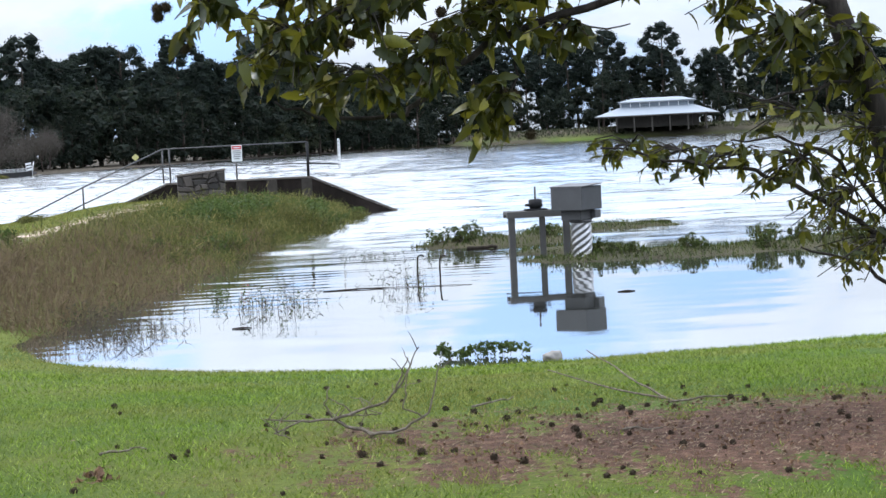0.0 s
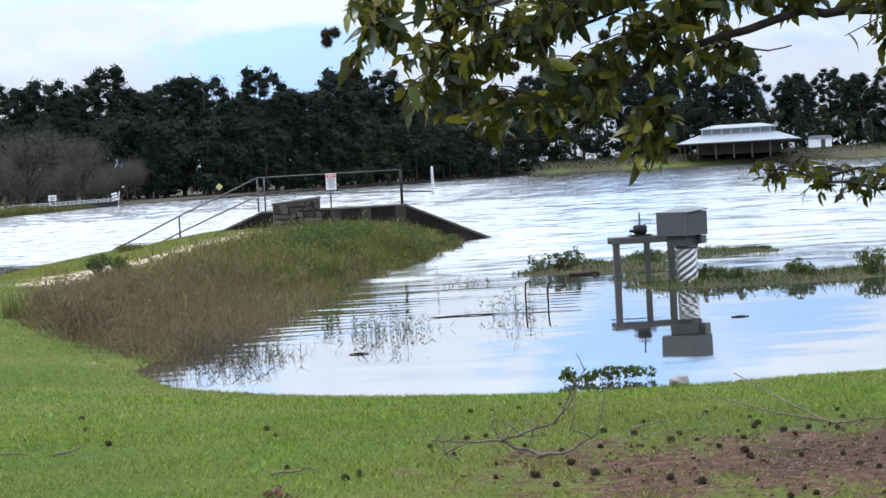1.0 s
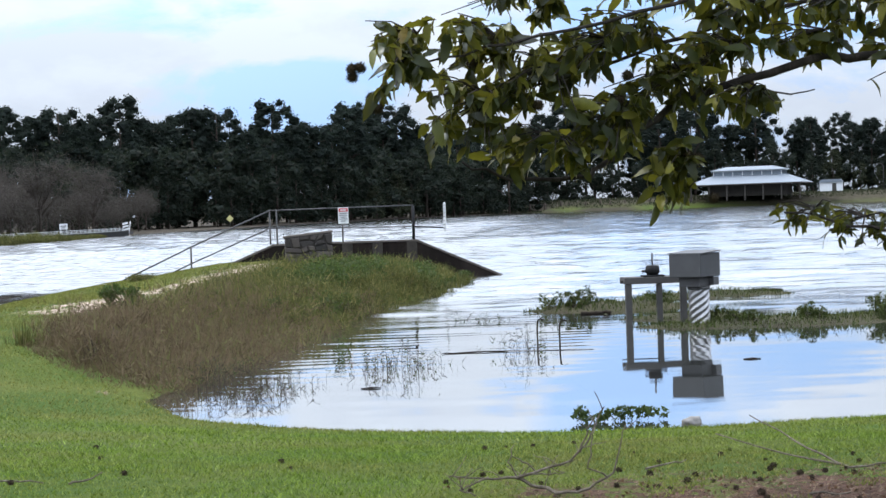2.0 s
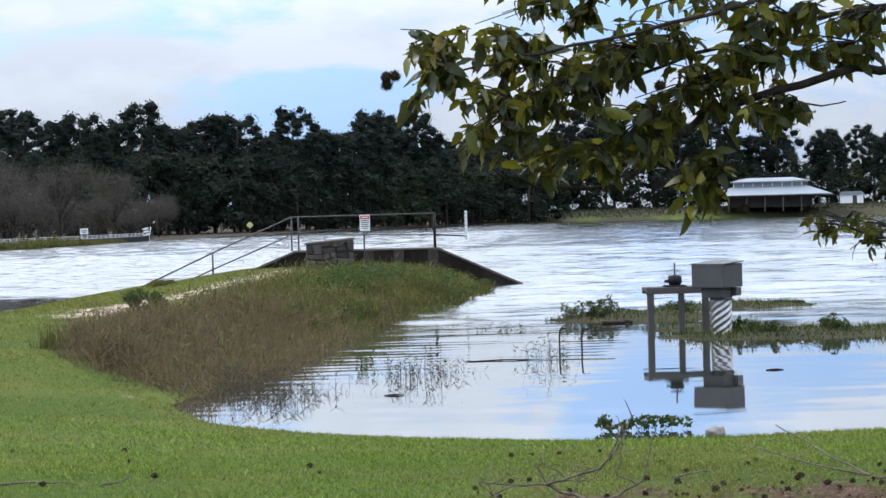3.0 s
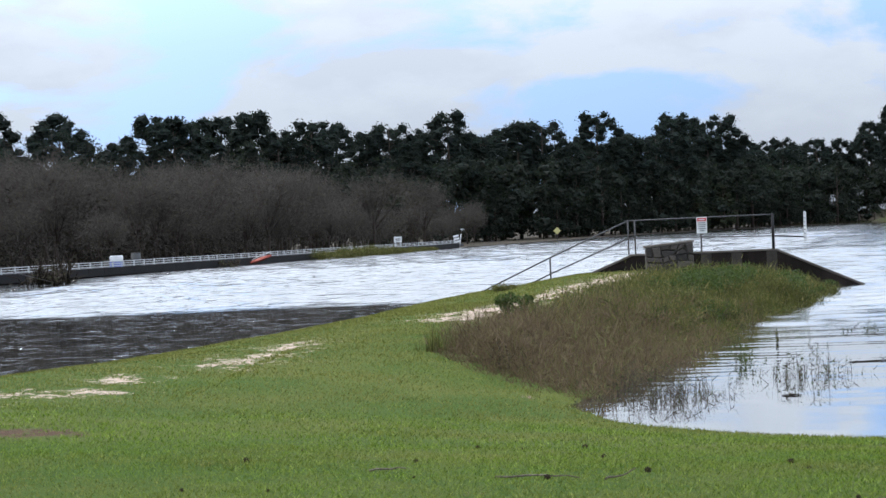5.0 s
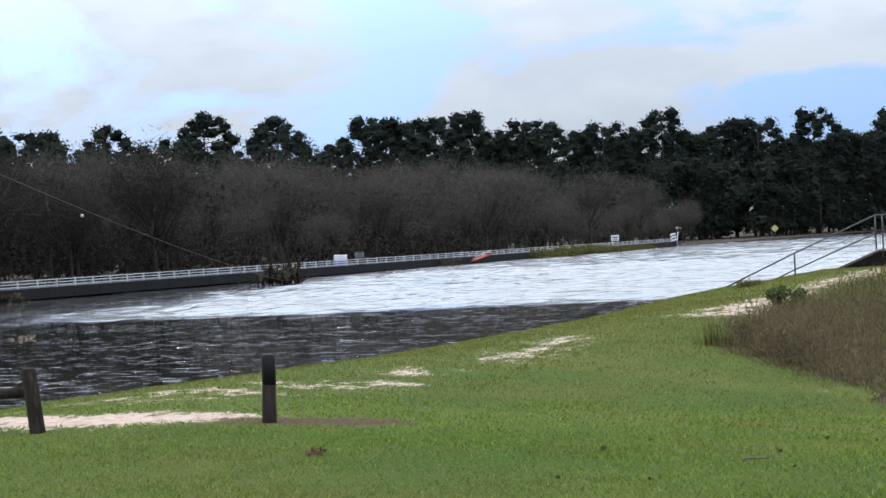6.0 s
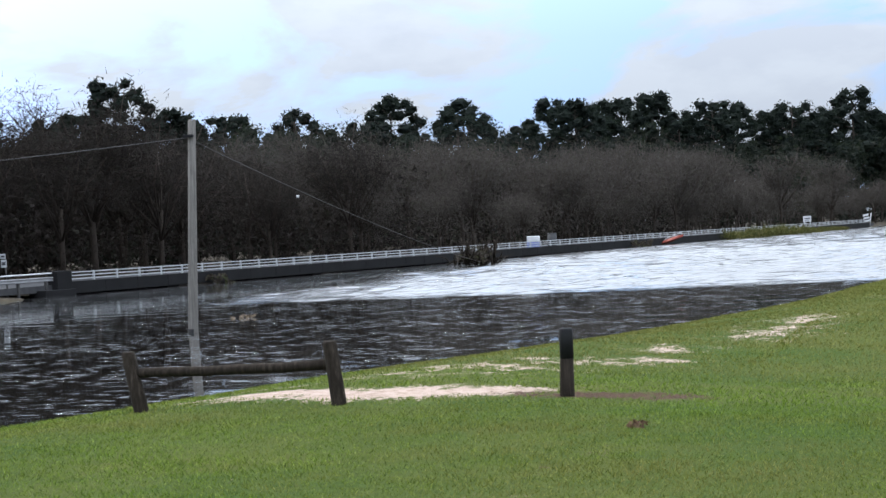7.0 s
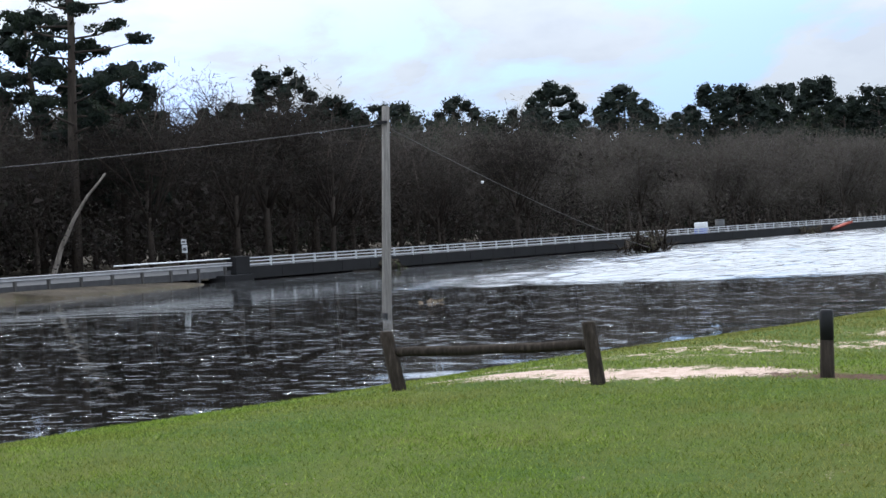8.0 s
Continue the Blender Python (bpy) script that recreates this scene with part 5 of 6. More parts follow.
def pavilion():
    ob = thing("pavilion", (110.9, 432, 2.3), "large open park pavilion with a two-tier white metal roof", "pavilion", turn=-24)
    part("lower_roof", hip_roof(-13.5, 13.5, -9, 9, 2.9, 4.9, 5.0), M_ROOF, ob)
    part("clerestory", box((-8.2, -3.7, 4.9), (8.2, 3.7, 6.0)), M_GLASS, ob)
    for k in range(8):
        part("mullion", box((-8.2 + k * 2.3, -3.78, 4.9), (-8.0 + k * 2.3, -3.7, 6.0)), M_WHITE, ob)
    part("clerestory_fascia", box((-8.3, -3.8, 5.85), (8.3, 3.8, 6.08)), M_WHITE, ob)
    part("upper_roof", hip_roof(-9.0, 9.0, -4.6, 4.6, 6.1, 7.0, 3.6), M_ROOF, ob)
    part("fascia", box((-13.5, -9, 2.6), (13.5, 9, 2.9)), M_BRICK, ob, "dark eave beam")
    part("hall", box((-9, -4.5, 0), (9, 5.5, 2.6)), M_BRICK, ob, "dark shaded hall below the roof")
    for x in range(7):
        part("column", box((-12.8 + x * 4.25, -8.6, -1.0), (-12.5 + x * 4.25, -8.3, 2.6)), M_BRICK, ob)
    sh = thing("shed", (129, 427, 2.8), "small white shed beside the pavilion", "shed", turn=-20)
    part("walls", box((-2.6, -1.6, 0), (2.6, 1.6, 2.0)), M_WHITE, sh)
    part("roof", prism([(-2.9, 2.0), (2.9, 2.0), (2.2, 2.75), (-2.2, 2.75)], -1.9, 1.9), M_ROOF, sh)
    part("door", box((0.3, -1.66, 0), (1.3, -1.62, 1.8)), M_BRICK, sh)
    lp = thing("street_lamp", (142, 428, 2.8), "thin street lamp beside the shore", "street lamp")
    part("post", tube([(0, 0, 0), (0, 0, 5.6), (-0.5, 0, 6.1), (-1.2, 0, 6.1)], 0.09, 6), M_GALV, lp)
    part("head", box((-1.7, -0.12, 6.02), (-1.1, 0.12, 6.16), 0.02), M_GALV, lp)
    for k in range(16):
        x = 58 + k * 3.2 + (k % 3) * 0.5
        p = thing("shore_post", (x, 433 + (k % 2), 0.2), "dark post standing along the far shore", "post", "shore posts")
        part("shaft", tube([(0, 0, -0.5), (0, 0, 1.9 + 0.2 * (k % 3))], 0.22, 6), M_PINEBARK, p)
    fr = thing("far_field", (0, 0, 0), "pale sunlit grass strip behind the far shore", "grass", kind="stuff")
    px, py = scatter(7000, 36, 170, 430, 446, 91)
    z = land(px, py)
    keep = z > 0.05
    v, _ = blades(px[keep], py[keep], z[keep], 0.5, 0.25, 0.8, 92)
    tris("blades", v, M_OLIVE, fr)


# ---- trees ----
def pine(seed, h, base=0.42, spread=1.0):
    """A bare trunk under a broad, lumpy, rounded head."""
    r = random.Random(seed)
    ob = thing("pine_tree", (0, 0, 0), "tall dark pine with a clumped rounded crown", "tree", "pines on the far shore")
    bm = bmesh.new()
    add_tube(bm, [(0, 0, -1), (r.uniform(-0.2, 0.2), 0, h * 0.5), (r.uniform(-0.4, 0.4), r.uniform(-0.4, 0.4), h * 0.95)], [0.32, 0.22, 0.05], 6)
    cs, rs = [], []
    for k in range(46):
        u = (k + r.random()) / 46
        wide = spread * h * 0.185 * math.sqrt(max(0.0, 1 - (u * 1.6 - 0.68) ** 2)) * r.uniform(0.15, 1.0) ** 0.5
        a = k * 2.4 + r.uniform(-0.5, 0.5)
        c = (wide * math.cos(a), wide * math.sin(a), h * (base + (0.96 - base) * u))
        cs.append(c)
        rs.append(r.uniform(0.9, 1.5) * h / 22)
        if k % 3 == 0:
            add_tube(bm, [(0, 0, c[2] - 0.12 * h * r.uniform(0.3, 0.7)), c], [0.09, 0.03], 4)
    part("trunk", bm, M_PINEBARK, ob)
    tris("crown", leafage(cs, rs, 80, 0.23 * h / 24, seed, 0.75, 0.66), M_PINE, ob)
    return ob


def broad(seed, h):
    r = random.Random(seed)
    ob = thing("broadleaf_tree", (0, 0, 0), "dense dark broadleaf tree with an uneven crown", "tree", "broadleaf trees on the far shore")
    bm = bmesh.new()
    add_tube(bm, [(0, 0, -1), (0.1, 0, h * 0.3), (0.2, 0.1, h * 0.85)], [0.3, 0.22, 0.05], 6)
    cs, rs = [], []
    for k in range(24):
        u = 0.12 + 0.82 * ((k + r.random()) / 24)
        wide = h * 0.33 * math.sin(math.pi * min(1, u * 0.8 + 0.18)) ** 0.7 * r.uniform(0.3, 1.0)
        a = r.uniform(0, 6.28)
        cs.append((wide * math.cos(a), wide * math.sin(a), h * u))
        rs.append(r.uniform(1.0, 1.8) * h / 12)
        if k % 3 == 0:
            add_tube(bm, [(0, 0, h * u * 0.7), cs[-1]], [0.1, 0.03], 4)
    part("trunk", bm, M_PINEBARK, ob)
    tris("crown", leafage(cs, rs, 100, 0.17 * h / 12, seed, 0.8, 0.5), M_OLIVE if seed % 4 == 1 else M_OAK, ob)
    return ob


def bare(seed, h, twig):
    """A winter-bare tree: trunk, forking limbs, a haze of fine twigs."""
    r = random.Random(seed)
    q = np.random.default_rng(seed)
    ob = thing("bare_tree", (0, 0, 0), "leafless grey-brown tree with a haze of fine twigs", "tree", "bare trees behind the road")
    bm = bmesh.new()
    ends = []
    trunk_top = Vector((r.uniform(-0.4, 0.4), r.uniform(-0.3, 0.3), h * 0.35))
    add_tube(bm, [(0, 0, -0.8), tuple(trunk_top * 0.6), tuple(trunk_top)], [0.17, 0.13, 0.1], 6)
    for k in range(11):
        a = 6.28 * k / 11 + r.uniform(-0.3, 0.3)
        low = trunk_top * r.uniform(0.45, 1.0)
        out = h * r.uniform(0.14, 0.34)
        tip = Vector((out * math.cos(a), out * math.sin(a), h * r.uniform(0.5, 0.8)))
        mid = low.lerp(tip, 0.5) + Vector((r.gauss(0, 0.25), r.gauss(0, 0.25), r.uniform(-0.2, 0.5)))
        add_tube(bm, [low, mid, tip], [0.07, 0.045, 0.015], 4)
        ends += [(mid, tip)]
        for j in range(3):
            p = low.lerp(tip, r.uniform(0.35, 0.8))
            e = p + Vector((r.gauss(0, 1), r.gauss(0, 1), r.uniform(-0.2, 1.0))) * h * 0.11
            add_tube(bm, [p, e], [0.03, 0.008], 3)
            ends += [(p, e)]
    part("trunk", bm, M_PINEBARK, ob)
    n = 5000
    k = q.integers(0, len(ends), n)
    A, B = np.array([tuple(e[0]) for e in ends]), np.array([tuple(e[1]) for e in ends])
    f = q.uniform(0.0, 1.1, n)[:, None]
    p = A[k] * (1 - f) + B[k] * f + np.clip(q.normal(0, 0.055 * h, (n, 3)), -0.075 * h, 0.075 * h)
    p[:, 2] = np.maximum(p[:, 2], 0.08 * h * q.uniform(0, 1, n))
    d = q.normal(0, 0.7, (n, 3)) + (0, 0, 0.22)
    d /= np.linalg.norm(d, axis=1)[:, None]
    w = np.cross(d, q.normal(size=(n, 3)))
    w /= np.linalg.norm(w, axis=1)[:, None]
    p[:, 2] = np.where(p[:, 2] > 0.86 * h, 0.86 * h - (p[:, 2] - 0.86 * h) * 0.8, p[:, 2])
    l = (q.uniform(0.25, 0.75, n) * h / 10)[:, None] * np.where(p[:, 2:] > 0.7 * h, 0.6, 1.0)
    v = np.stack([p - w * 0.016, p + w * 0.016, p + d * l], 1).reshape(-1, 3)
    tagged(tris("twig_haze", v, twig, ob), kind="stuff")
    return ob


def place(variants, spots):
    """Put copies of the variants at the spots: x, y, scale, turn."""
    for k, (x, y, s, a) in enumerate(spots):
        m = pose(x, y, max(-0.2, land_at(x, y)) - 0.1, 0, 0, a) @ Matrix.Diagonal((s, s, s, 1))
        if k < len(variants):
            variants[k].matrix_basis = m
        else:
            copy_thing(variants[k % len(variants)], m)


def along(line, u):
    """A point a share u of the way along a polyline."""
    ls = [math.dist(a, b) for a, b in zip(line, line[1:])]
    s = u * sum(ls)
    for (a, b), l in zip(zip(line, line[1:]), ls):
        if s <= l:
            return a[0] + (b[0] - a[0]) * s / l, a[1] + (b[1] - a[1]) * s / l
        s -= l
    return line[-1]


def woods():
    r = random.Random(21)
    edge = [(-190, 200), (-120, 232), (-70, 252), (-34, 282), (-8, 325), (14, 372), (38, 425), (66, 458), (115, 468), (190, 464), (270, 452)]
    spots = []
    for row, count in ((0, 86), (1, 78)):
        for k in range(count):
            x, y = along(edge, (k + r.uniform(0.1, 0.9)) / count)
            back = row * 14 + r.uniform(-4, 6)
            spots.append((x - back * 0.35, y + back, r.choice((0.84, 0.90, 0.95, 1.0, 1.07)) * (1.10 if x < -42 else 1.14 if x > 50 else 1.04), r.uniform(0, 360)))
    r.shuffle(spots)
    place([pine(100 + k, 19.3, b, s) for k, (b, s) in enumerate(((0.44, 1.25), (0.48, 1.1), (0.40, 1.3), (0.50, 1.3), (0.42, 1.05)))], spots)
    spots = []
    for row, count in ((0, 84), (1, 40), (3, 40)):
        for k in range(count):
            x, y = along(edge, (k + r.random()) / count)
            back = -9 + row * 8 + r.uniform(-3, 3)
            spots.append((x - back * 0.4, y + back, r.uniform(0.6, 1.15) if row < 3 else r.uniform(1.15, 1.4), r.uniform(0, 360)))
    for k in range(30):
        y = 96 + k * 3.8 + r.uniform(-2, 2)
        spots.append((bank_x(y) - 52 + r.uniform(-4, 4), y, r.uniform(0.92, 1.05), r.uniform(0, 360)))
    spots = [s for s in spots if not (60 < s[0] < 150 and s[1] < 452)]
    r.shuffle(spots)
    place([broad(200 + k, 13) for k in range(4)], spots)
    # bare wood behind the road
    spots = []
    for row, count in ((0, 52), (1, 48), (2, 42)):
        for k in range(count):
            y = 48 + (k + r.uniform(0.1, 0.9)) * 226 / count
            off = 12 + row * 8 + r.uniform(-3, 3)
            fade = 1.0 if y < 236 else max(0.55, 1.0 - (y - 236) / 85)
            spots.append((bank_x(y) - off, y + row * 3, fade * r.uniform(0.85, 1.12) * (1 + 0.08 * row), r.uniform(0, 360)))
    r.shuffle(spots)
    place([bare(300 + k, 10.2, M_TWIG) for k in range(4)], [q for q in spots if q[1] >= 122])
    # the nearer trees take the twig colour with shade put in
    place([bare(310 + k, 10.2, M_TWIGSHADE) for k in range(3)], [(x, y, q * (0.95 + 0.08 * min(1, max(0, 100 - y) / 25)), t) for x, y, q, t in spots if y < 122])
    # dark undergrowth that closes the wood below
    for name, line, hgt, wid, n, mat, size, label in (
            ("undergrowth", [(bank_x(y) - 24, y) for y in (20, 60, 120, 180, 225)], 6.0, 4.0, 1000, M_TWIGSHADE, 0.3, "dark brushy undergrowth below the bare trees"),
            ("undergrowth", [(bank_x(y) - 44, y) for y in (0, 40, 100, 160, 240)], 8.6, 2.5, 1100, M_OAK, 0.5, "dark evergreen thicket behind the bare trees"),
            ("undergrowth", [(bank_x(y) - 30, y) for y in (84, 105, 130)], 8.2, 2.2, 700, M_TWIGSHADE, 0.12, "dense dark brown brush among the bare trees"),
            ("undergrowth", [(bank_x(y) - 26, y) for y in (10, 40, 88)], 10.2, 2.5, 1300, M_TWIGSHADE, 0.121, "tall dense dark brush below the near pines"),
            ("undergrowth", [(bank_x(y) - 10.5, y) for y in (30, 60, 90, 125)], 3.4, 1.3, 700, M_TWIGSHADE, 0.07, "bare brush along the foot of the bare trees"),
            ("undergrowth", [(bank_x(y) - 10.5, y) for y in (120, 180, 268)], 3.4, 1.3, 800, M_TWIG, 0.07, "grey bare brush along the foot of the bare trees"),
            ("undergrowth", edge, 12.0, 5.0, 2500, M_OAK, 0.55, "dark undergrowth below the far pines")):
        q = np.random.default_rng(len(line) + int(hgt * 10))
        pts = np.array([along(line, u) for u in np.linspace(0, 1, n)])
        c = np.c_[pts + q.normal(0, wid, (n, 2)), q.uniform(0.2, hgt, n) + 0.8]
        leaves = cloud(c, np.full(n, hgt * 0.35), 40, size, 77) if size < 0.4 else leafage(c, np.full(n, hgt * 0.17), 60, size * 0.55, 77, 0.8, 0.45)
        tagged(tris(name, leaves, mat), label, "undergrowth", kind="stuff")


def tall_pine():
    """The near tall pine on the left bank, with open whorled limbs."""
    x, y = -55.2, 79
    r = random.Random(31)
    ob = thing("tall_pine", (x, y, 0.5), "tall open pine with spreading dark needle clumps", "tree")
    bm = bmesh.new()
    add_tube(bm, [(0, 0, -0.5), (0.1, 0, 7), (0.35, 0, 13), (0.2, 0, 17.5)], [0.3, 0.25, 0.18, 0.06], 9)
    cs, rs = [], []
    for k in range(30):
        z = 7.5 + 9.5 * k / 30
        a = k * 2.4 + r.uniform(-0.3, 0.3)
        l = r.uniform(1.6, 4.6) * (1 - 0.4 * (z - 8) / 10)
        base = Vector((0.25, 0, z - r.uniform(0.1, 0.5)))
        tip = base + Vector((l * math.cos(a), l * math.sin(a), r.uniform(0.2, 0.9)))
        mid = base.lerp(tip, 0.55) + Vector((0, 0, -0.15))
        add_tube(bm, [base, mid, tip], [0.07, 0.05, 0.02], 5)
        for j in range(4):
            c = base.lerp(tip, r.uniform(0.6, 1.08)) + Vector((r.gauss(0, 0.35), r.gauss(0, 0.35), r.uniform(0, 0.4)))
            cs.append(tuple(c))
            rs.append(r.uniform(0.35, 0.7))
    part("trunk", bm, M_PINEBARK, ob)
    tris("crown", cloud(cs, rs, 90, 0.13, 33, 0.45), M_PINE, ob)
    for k, (dx, dy, hh) in enumerate(((-5.5, 5, 15), (-9, 1, 13), (-2.5, 9, 12))):
        p = pine(140 + k, hh, 0.3, 1.3)
        p.matrix_basis = pose(x + dx, y + dy, 0.4)
    lt = thing("leaning_trunk", (-52.3, 72, 0.3), "pale bare leaning tree trunk at the wood's edge", "tree")
    part("stem", tube(bent([(0, 0, -0.4), (0.8, 0.1, 1.7), (1.8, 0.2, 3.4), (3.2, 0.4, 5.0)], 0.04, 3, 8), [0.15 - 0.011 * k for k in range(10)], 8), M_PALEBARK, lt)


# ---- the chestnut by the camera ----
def leaf_mesh(length, width, seed):
    """A toothed, folded, drooping blade: corners and triangles."""
    r = random.Random(seed)
    n = 7
    v, f = [], []
    for k in range(n + 1):
        u = k / n
        w = width * math.sin(math.pi * (0.04 + 0.96 * u) ** 0.85) ** 0.75 * (1.0 if k % 2 else 0.84) * (0 if k == n else 1)
        droop = -0.36 * length * u * u + 0.05 * length * u
        v += [(length * u, 0, droop - 0.12 * w), (length * u - 0.01, w, droop + 0.34 * w + r.uniform(-1, 1) * 0.006), (length * u - 0.01, -w, droop + 0.34 * w + r.uniform(-1, 1) * 0.006)]
    for k in range(n):
        a, b = 3 * k, 3 * k + 3
        f += [(a, b, b + 1), (a, b + 1, a + 1), (a, a + 2, b + 2), (a, b + 2, b)]
    return np.array(v), np.array(f)


def burr_verts(radius, seed, spines=420):
    r = np.random.default_rng(seed)
    d = r.normal(size=(spines, 3))
    d /= np.linalg.norm(d, axis=1)[:, None]
    w = np.cross(d, r.normal(size=(spines, 3)))
    w /= np.linalg.norm(w, axis=1)[:, None]
    s = (radius * r.uniform(0.9, 1.08, spines))[:, None]
    tip = d * s + r.normal(0, 0.1 * radius, (spines, 3))
    return np.stack([d * radius * 0.55 - w * radius * 0.05, d * radius * 0.55 + w * radius * 0.05, tip], 1).reshape(-1, 3)


def burr_mesh(name, radius, mat, seed):
    bm = bmesh.new()
    bmesh.ops.create_icosphere(bm, subdivisions=2, radius=radius * 0.66)
    core_v = np.array([tuple(v.co) for v in bm.verts])
    core_f = np.array([[v.index for v in f.verts] for f in bm.faces])
    bm.free()
    sp = burr_verts(radius, seed)
    v = np.concatenate([core_v, sp])
    f = np.concatenate([core_f, np.arange(len(sp)).reshape(-1, 3) + len(core_v)])
    ob = soup(name, v, f, mat)
    return ob


def chestnut():
    r = random.Random(77)
    tree = thing("chestnut_tree", (6.75, 8.3, land_at(6.75, 8.3)), "chestnut tree with toothed green and yellowing leaves and spiny burrs", "tree")
    inv = Vector(tree.location)

    def loc(p):
        return Vector(p) - inv
    trunk = [(6.75, 8.3, 0.4), (6.62, 8.28, 1.3), (6.40, 8.2, 2.2), (6.18, 8.12, 2.75), (6.0, 8.2, 3.4), (5.9, 8.3, 4.6)]
    part("trunk", tube([loc(p) for p in bent(trunk, 0.02, 3, 1)], [0.11 - 0.0045 * k for k in range(16)], 12), M_BARK, tree)
    limbs = [
        ([(6.15, 8.1, 2.8), (5.75, 8.15, 2.93), (5.40, 8.2, 2.92), (5.11, 8.2, 2.93), (4.63, 8.2, 2.82), (4.21, 8.25, 2.68), (3.99, 8.2, 2.56), (3.86, 8.15, 2.40), (3.73, 8.1, 2.33), (3.5, 8.1, 2.30), (3.26, 8.1, 2.33), (3.05, 8.05, 2.42)], 0.038, 0.008),
        ([(5.95, 8.2, 3.3), (5.2, 8.3, 3.28), (4.5, 8.3, 3.12), (4.05, 8.3, 2.98), (3.63, 8.2, 2.86), (3.3, 8.1, 2.78), (3.1, 8.0, 2.78)], 0.02, 0.005),
        ([(5.95, 8.2, 3.6), (5.0, 8.0, 3.5), (4.2, 7.9, 3.2), (3.6, 7.8, 3.08), (3.16, 7.75, 3.0), (2.84, 7.8, 2.94), (2.70, 7.8, 2.92)], 0.018, 0.004),
        ([(4.40, 8.2, 2.74), (4.38, 8.2, 2.55), (4.34, 8.18, 2.38), (4.30, 8.18, 2.24)], 0.010, 0.005),
        ([(4.63, 8.2, 2.82), (4.85, 8.1, 2.72), (4.98, 8.05, 2.75)], 0.008, 0.004),
        ([(6.6, 8.25, 1.35), (6.2, 8.05, 1.62), (5.91, 8.0, 1.80), (5.6, 7.95, 1.92), (5.3, 7.9, 1.98), (5.0, 7.9, 2.04), (4.75, 7.9, 2.09)], 0.022, 0.006),
        ([(6.55, 8.25, 1.5), (6.25, 8.1, 1.85), (6.05, 8.05, 2.0), (5.75, 8.0, 2.12), (5.5, 8.0, 2.1)], 0.018, 0.006),
        ([(6.65, 8.25, 1.0), (6.35, 8.1, 1.3), (6.1, 8.0, 1.42), (5.85, 7.95, 1.5)], 0.018, 0.006),
        ([(6.3, 8.15, 2.4), (6.0, 8.0, 2.36), (5.7, 7.95, 2.32), (5.48, 7.9, 2.34), (5.4, 7.9, 2.45)], 0.012, 0.004),
        ([(6.1, 8.1, 2.9), (5.9, 7.95, 2.75), (5.7, 7.9, 2.65)], 0.014, 0.005)]
    for k, (pts, r0, r1) in enumerate(limbs):
        q = bent(pts, 0.022, 3, 50 + k)
        part("limb", tube([loc(p) for p in q], [0.85 * (r0 + (r1 - r0) * i / (len(q) - 1)) for i in range(len(q))], 7), M_BARK, tree)
    # leaf clusters: centre, half width, half height, leaves
    clumps = [((2.70, 7.8, 2.90), 0.12, 0.17, 26), ((2.72, 7.85, 3.05), 0.2, 0.10, 20), ((3.06, 7.9, 2.66), 0.24, 0.24, 60), ((3.12, 7.9, 3.0), 0.25, 0.18, 46),
              ((3.42, 8.0, 2.82), 0.28, 0.25, 62), ((3.45, 8.05, 2.48), 0.24, 0.14, 40), ((3.82, 8.1, 2.60), 0.25, 0.2, 56), ((3.75, 8.1, 3.0), 0.28, 0.16, 46),
              ((4.15, 8.2, 2.80), 0.28, 0.2, 60), ((4.45, 8.2, 2.95), 0.3, 0.16, 50), ((4.22, 8.2, 2.33), 0.13, 0.2, 40), ((4.95, 8.2, 3.05), 0.3, 0.1, 26), ((4.55, 8.15, 2.72), 0.2, 0.1, 24),
              ((4.85, 7.9, 2.08), 0.16, 0.07, 16), ((5.1, 7.9, 2.02), 0.2, 0.09, 26), ((5.4, 7.92, 1.98), 0.24, 0.11, 34), ((5.75, 7.95, 1.92), 0.28, 0.16, 44), ((6.05, 8.0, 1.72), 0.28, 0.2, 46), ((5.75, 7.95, 2.2), 0.26, 0.10, 24), ((6.15, 8.0, 2.05), 0.28, 0.2, 40),
              ((6.25, 8.0, 1.45), 0.28, 0.18, 46), ((6.5, 8.05, 1.75), 0.25, 0.3, 50), ((5.75, 7.95, 2.6), 0.28, 0.22, 46), ((6.1, 7.95, 2.5), 0.28, 0.3, 50), ((5.55, 8.0, 2.85), 0.25, 0.16, 30), ((3.95, 8.2, 3.1), 0.32, 0.12, 34), ((4.55, 8.2, 3.2), 0.34, 0.12, 36), ((5.1, 8.2, 3.22), 0.34, 0.10, 34), ((5.6, 8.2, 3.15), 0.3, 0.12, 26), ((3.4, 8.0, 3.3), 0.5, 0.16, 40), ((4.4, 8.2, 3.4), 0.6, 0.2, 40),
              ((3.5, 8.0, 3.85), 0.55, 0.25, 80), ((4.3, 8.1, 4.0), 0.6, 0.35, 110), ((5.2, 8.1, 4.1), 0.6, 0.4, 120), ((4.6, 7.7, 4.7), 0.7, 0.4, 110), ((5.7, 8.0, 4.8), 0.7, 0.5, 110), ((5.2, 8.8, 4.5), 0.6, 0.4, 90), ((6.2, 7.7, 4.2), 0.5, 0.4, 80)]
    shapes = [leaf_mesh(0.14, 0.029, 1), leaf_mesh(0.155, 0.033, 2), leaf_mesh(0.115, 0.028, 3)]
    datas = [soup("leaf", v, f, M_LEAF, tree) for v, f in shapes]
    used = 0
    mass_v, mass_f, at = [], [], 0
    twigs = bmesh.new()
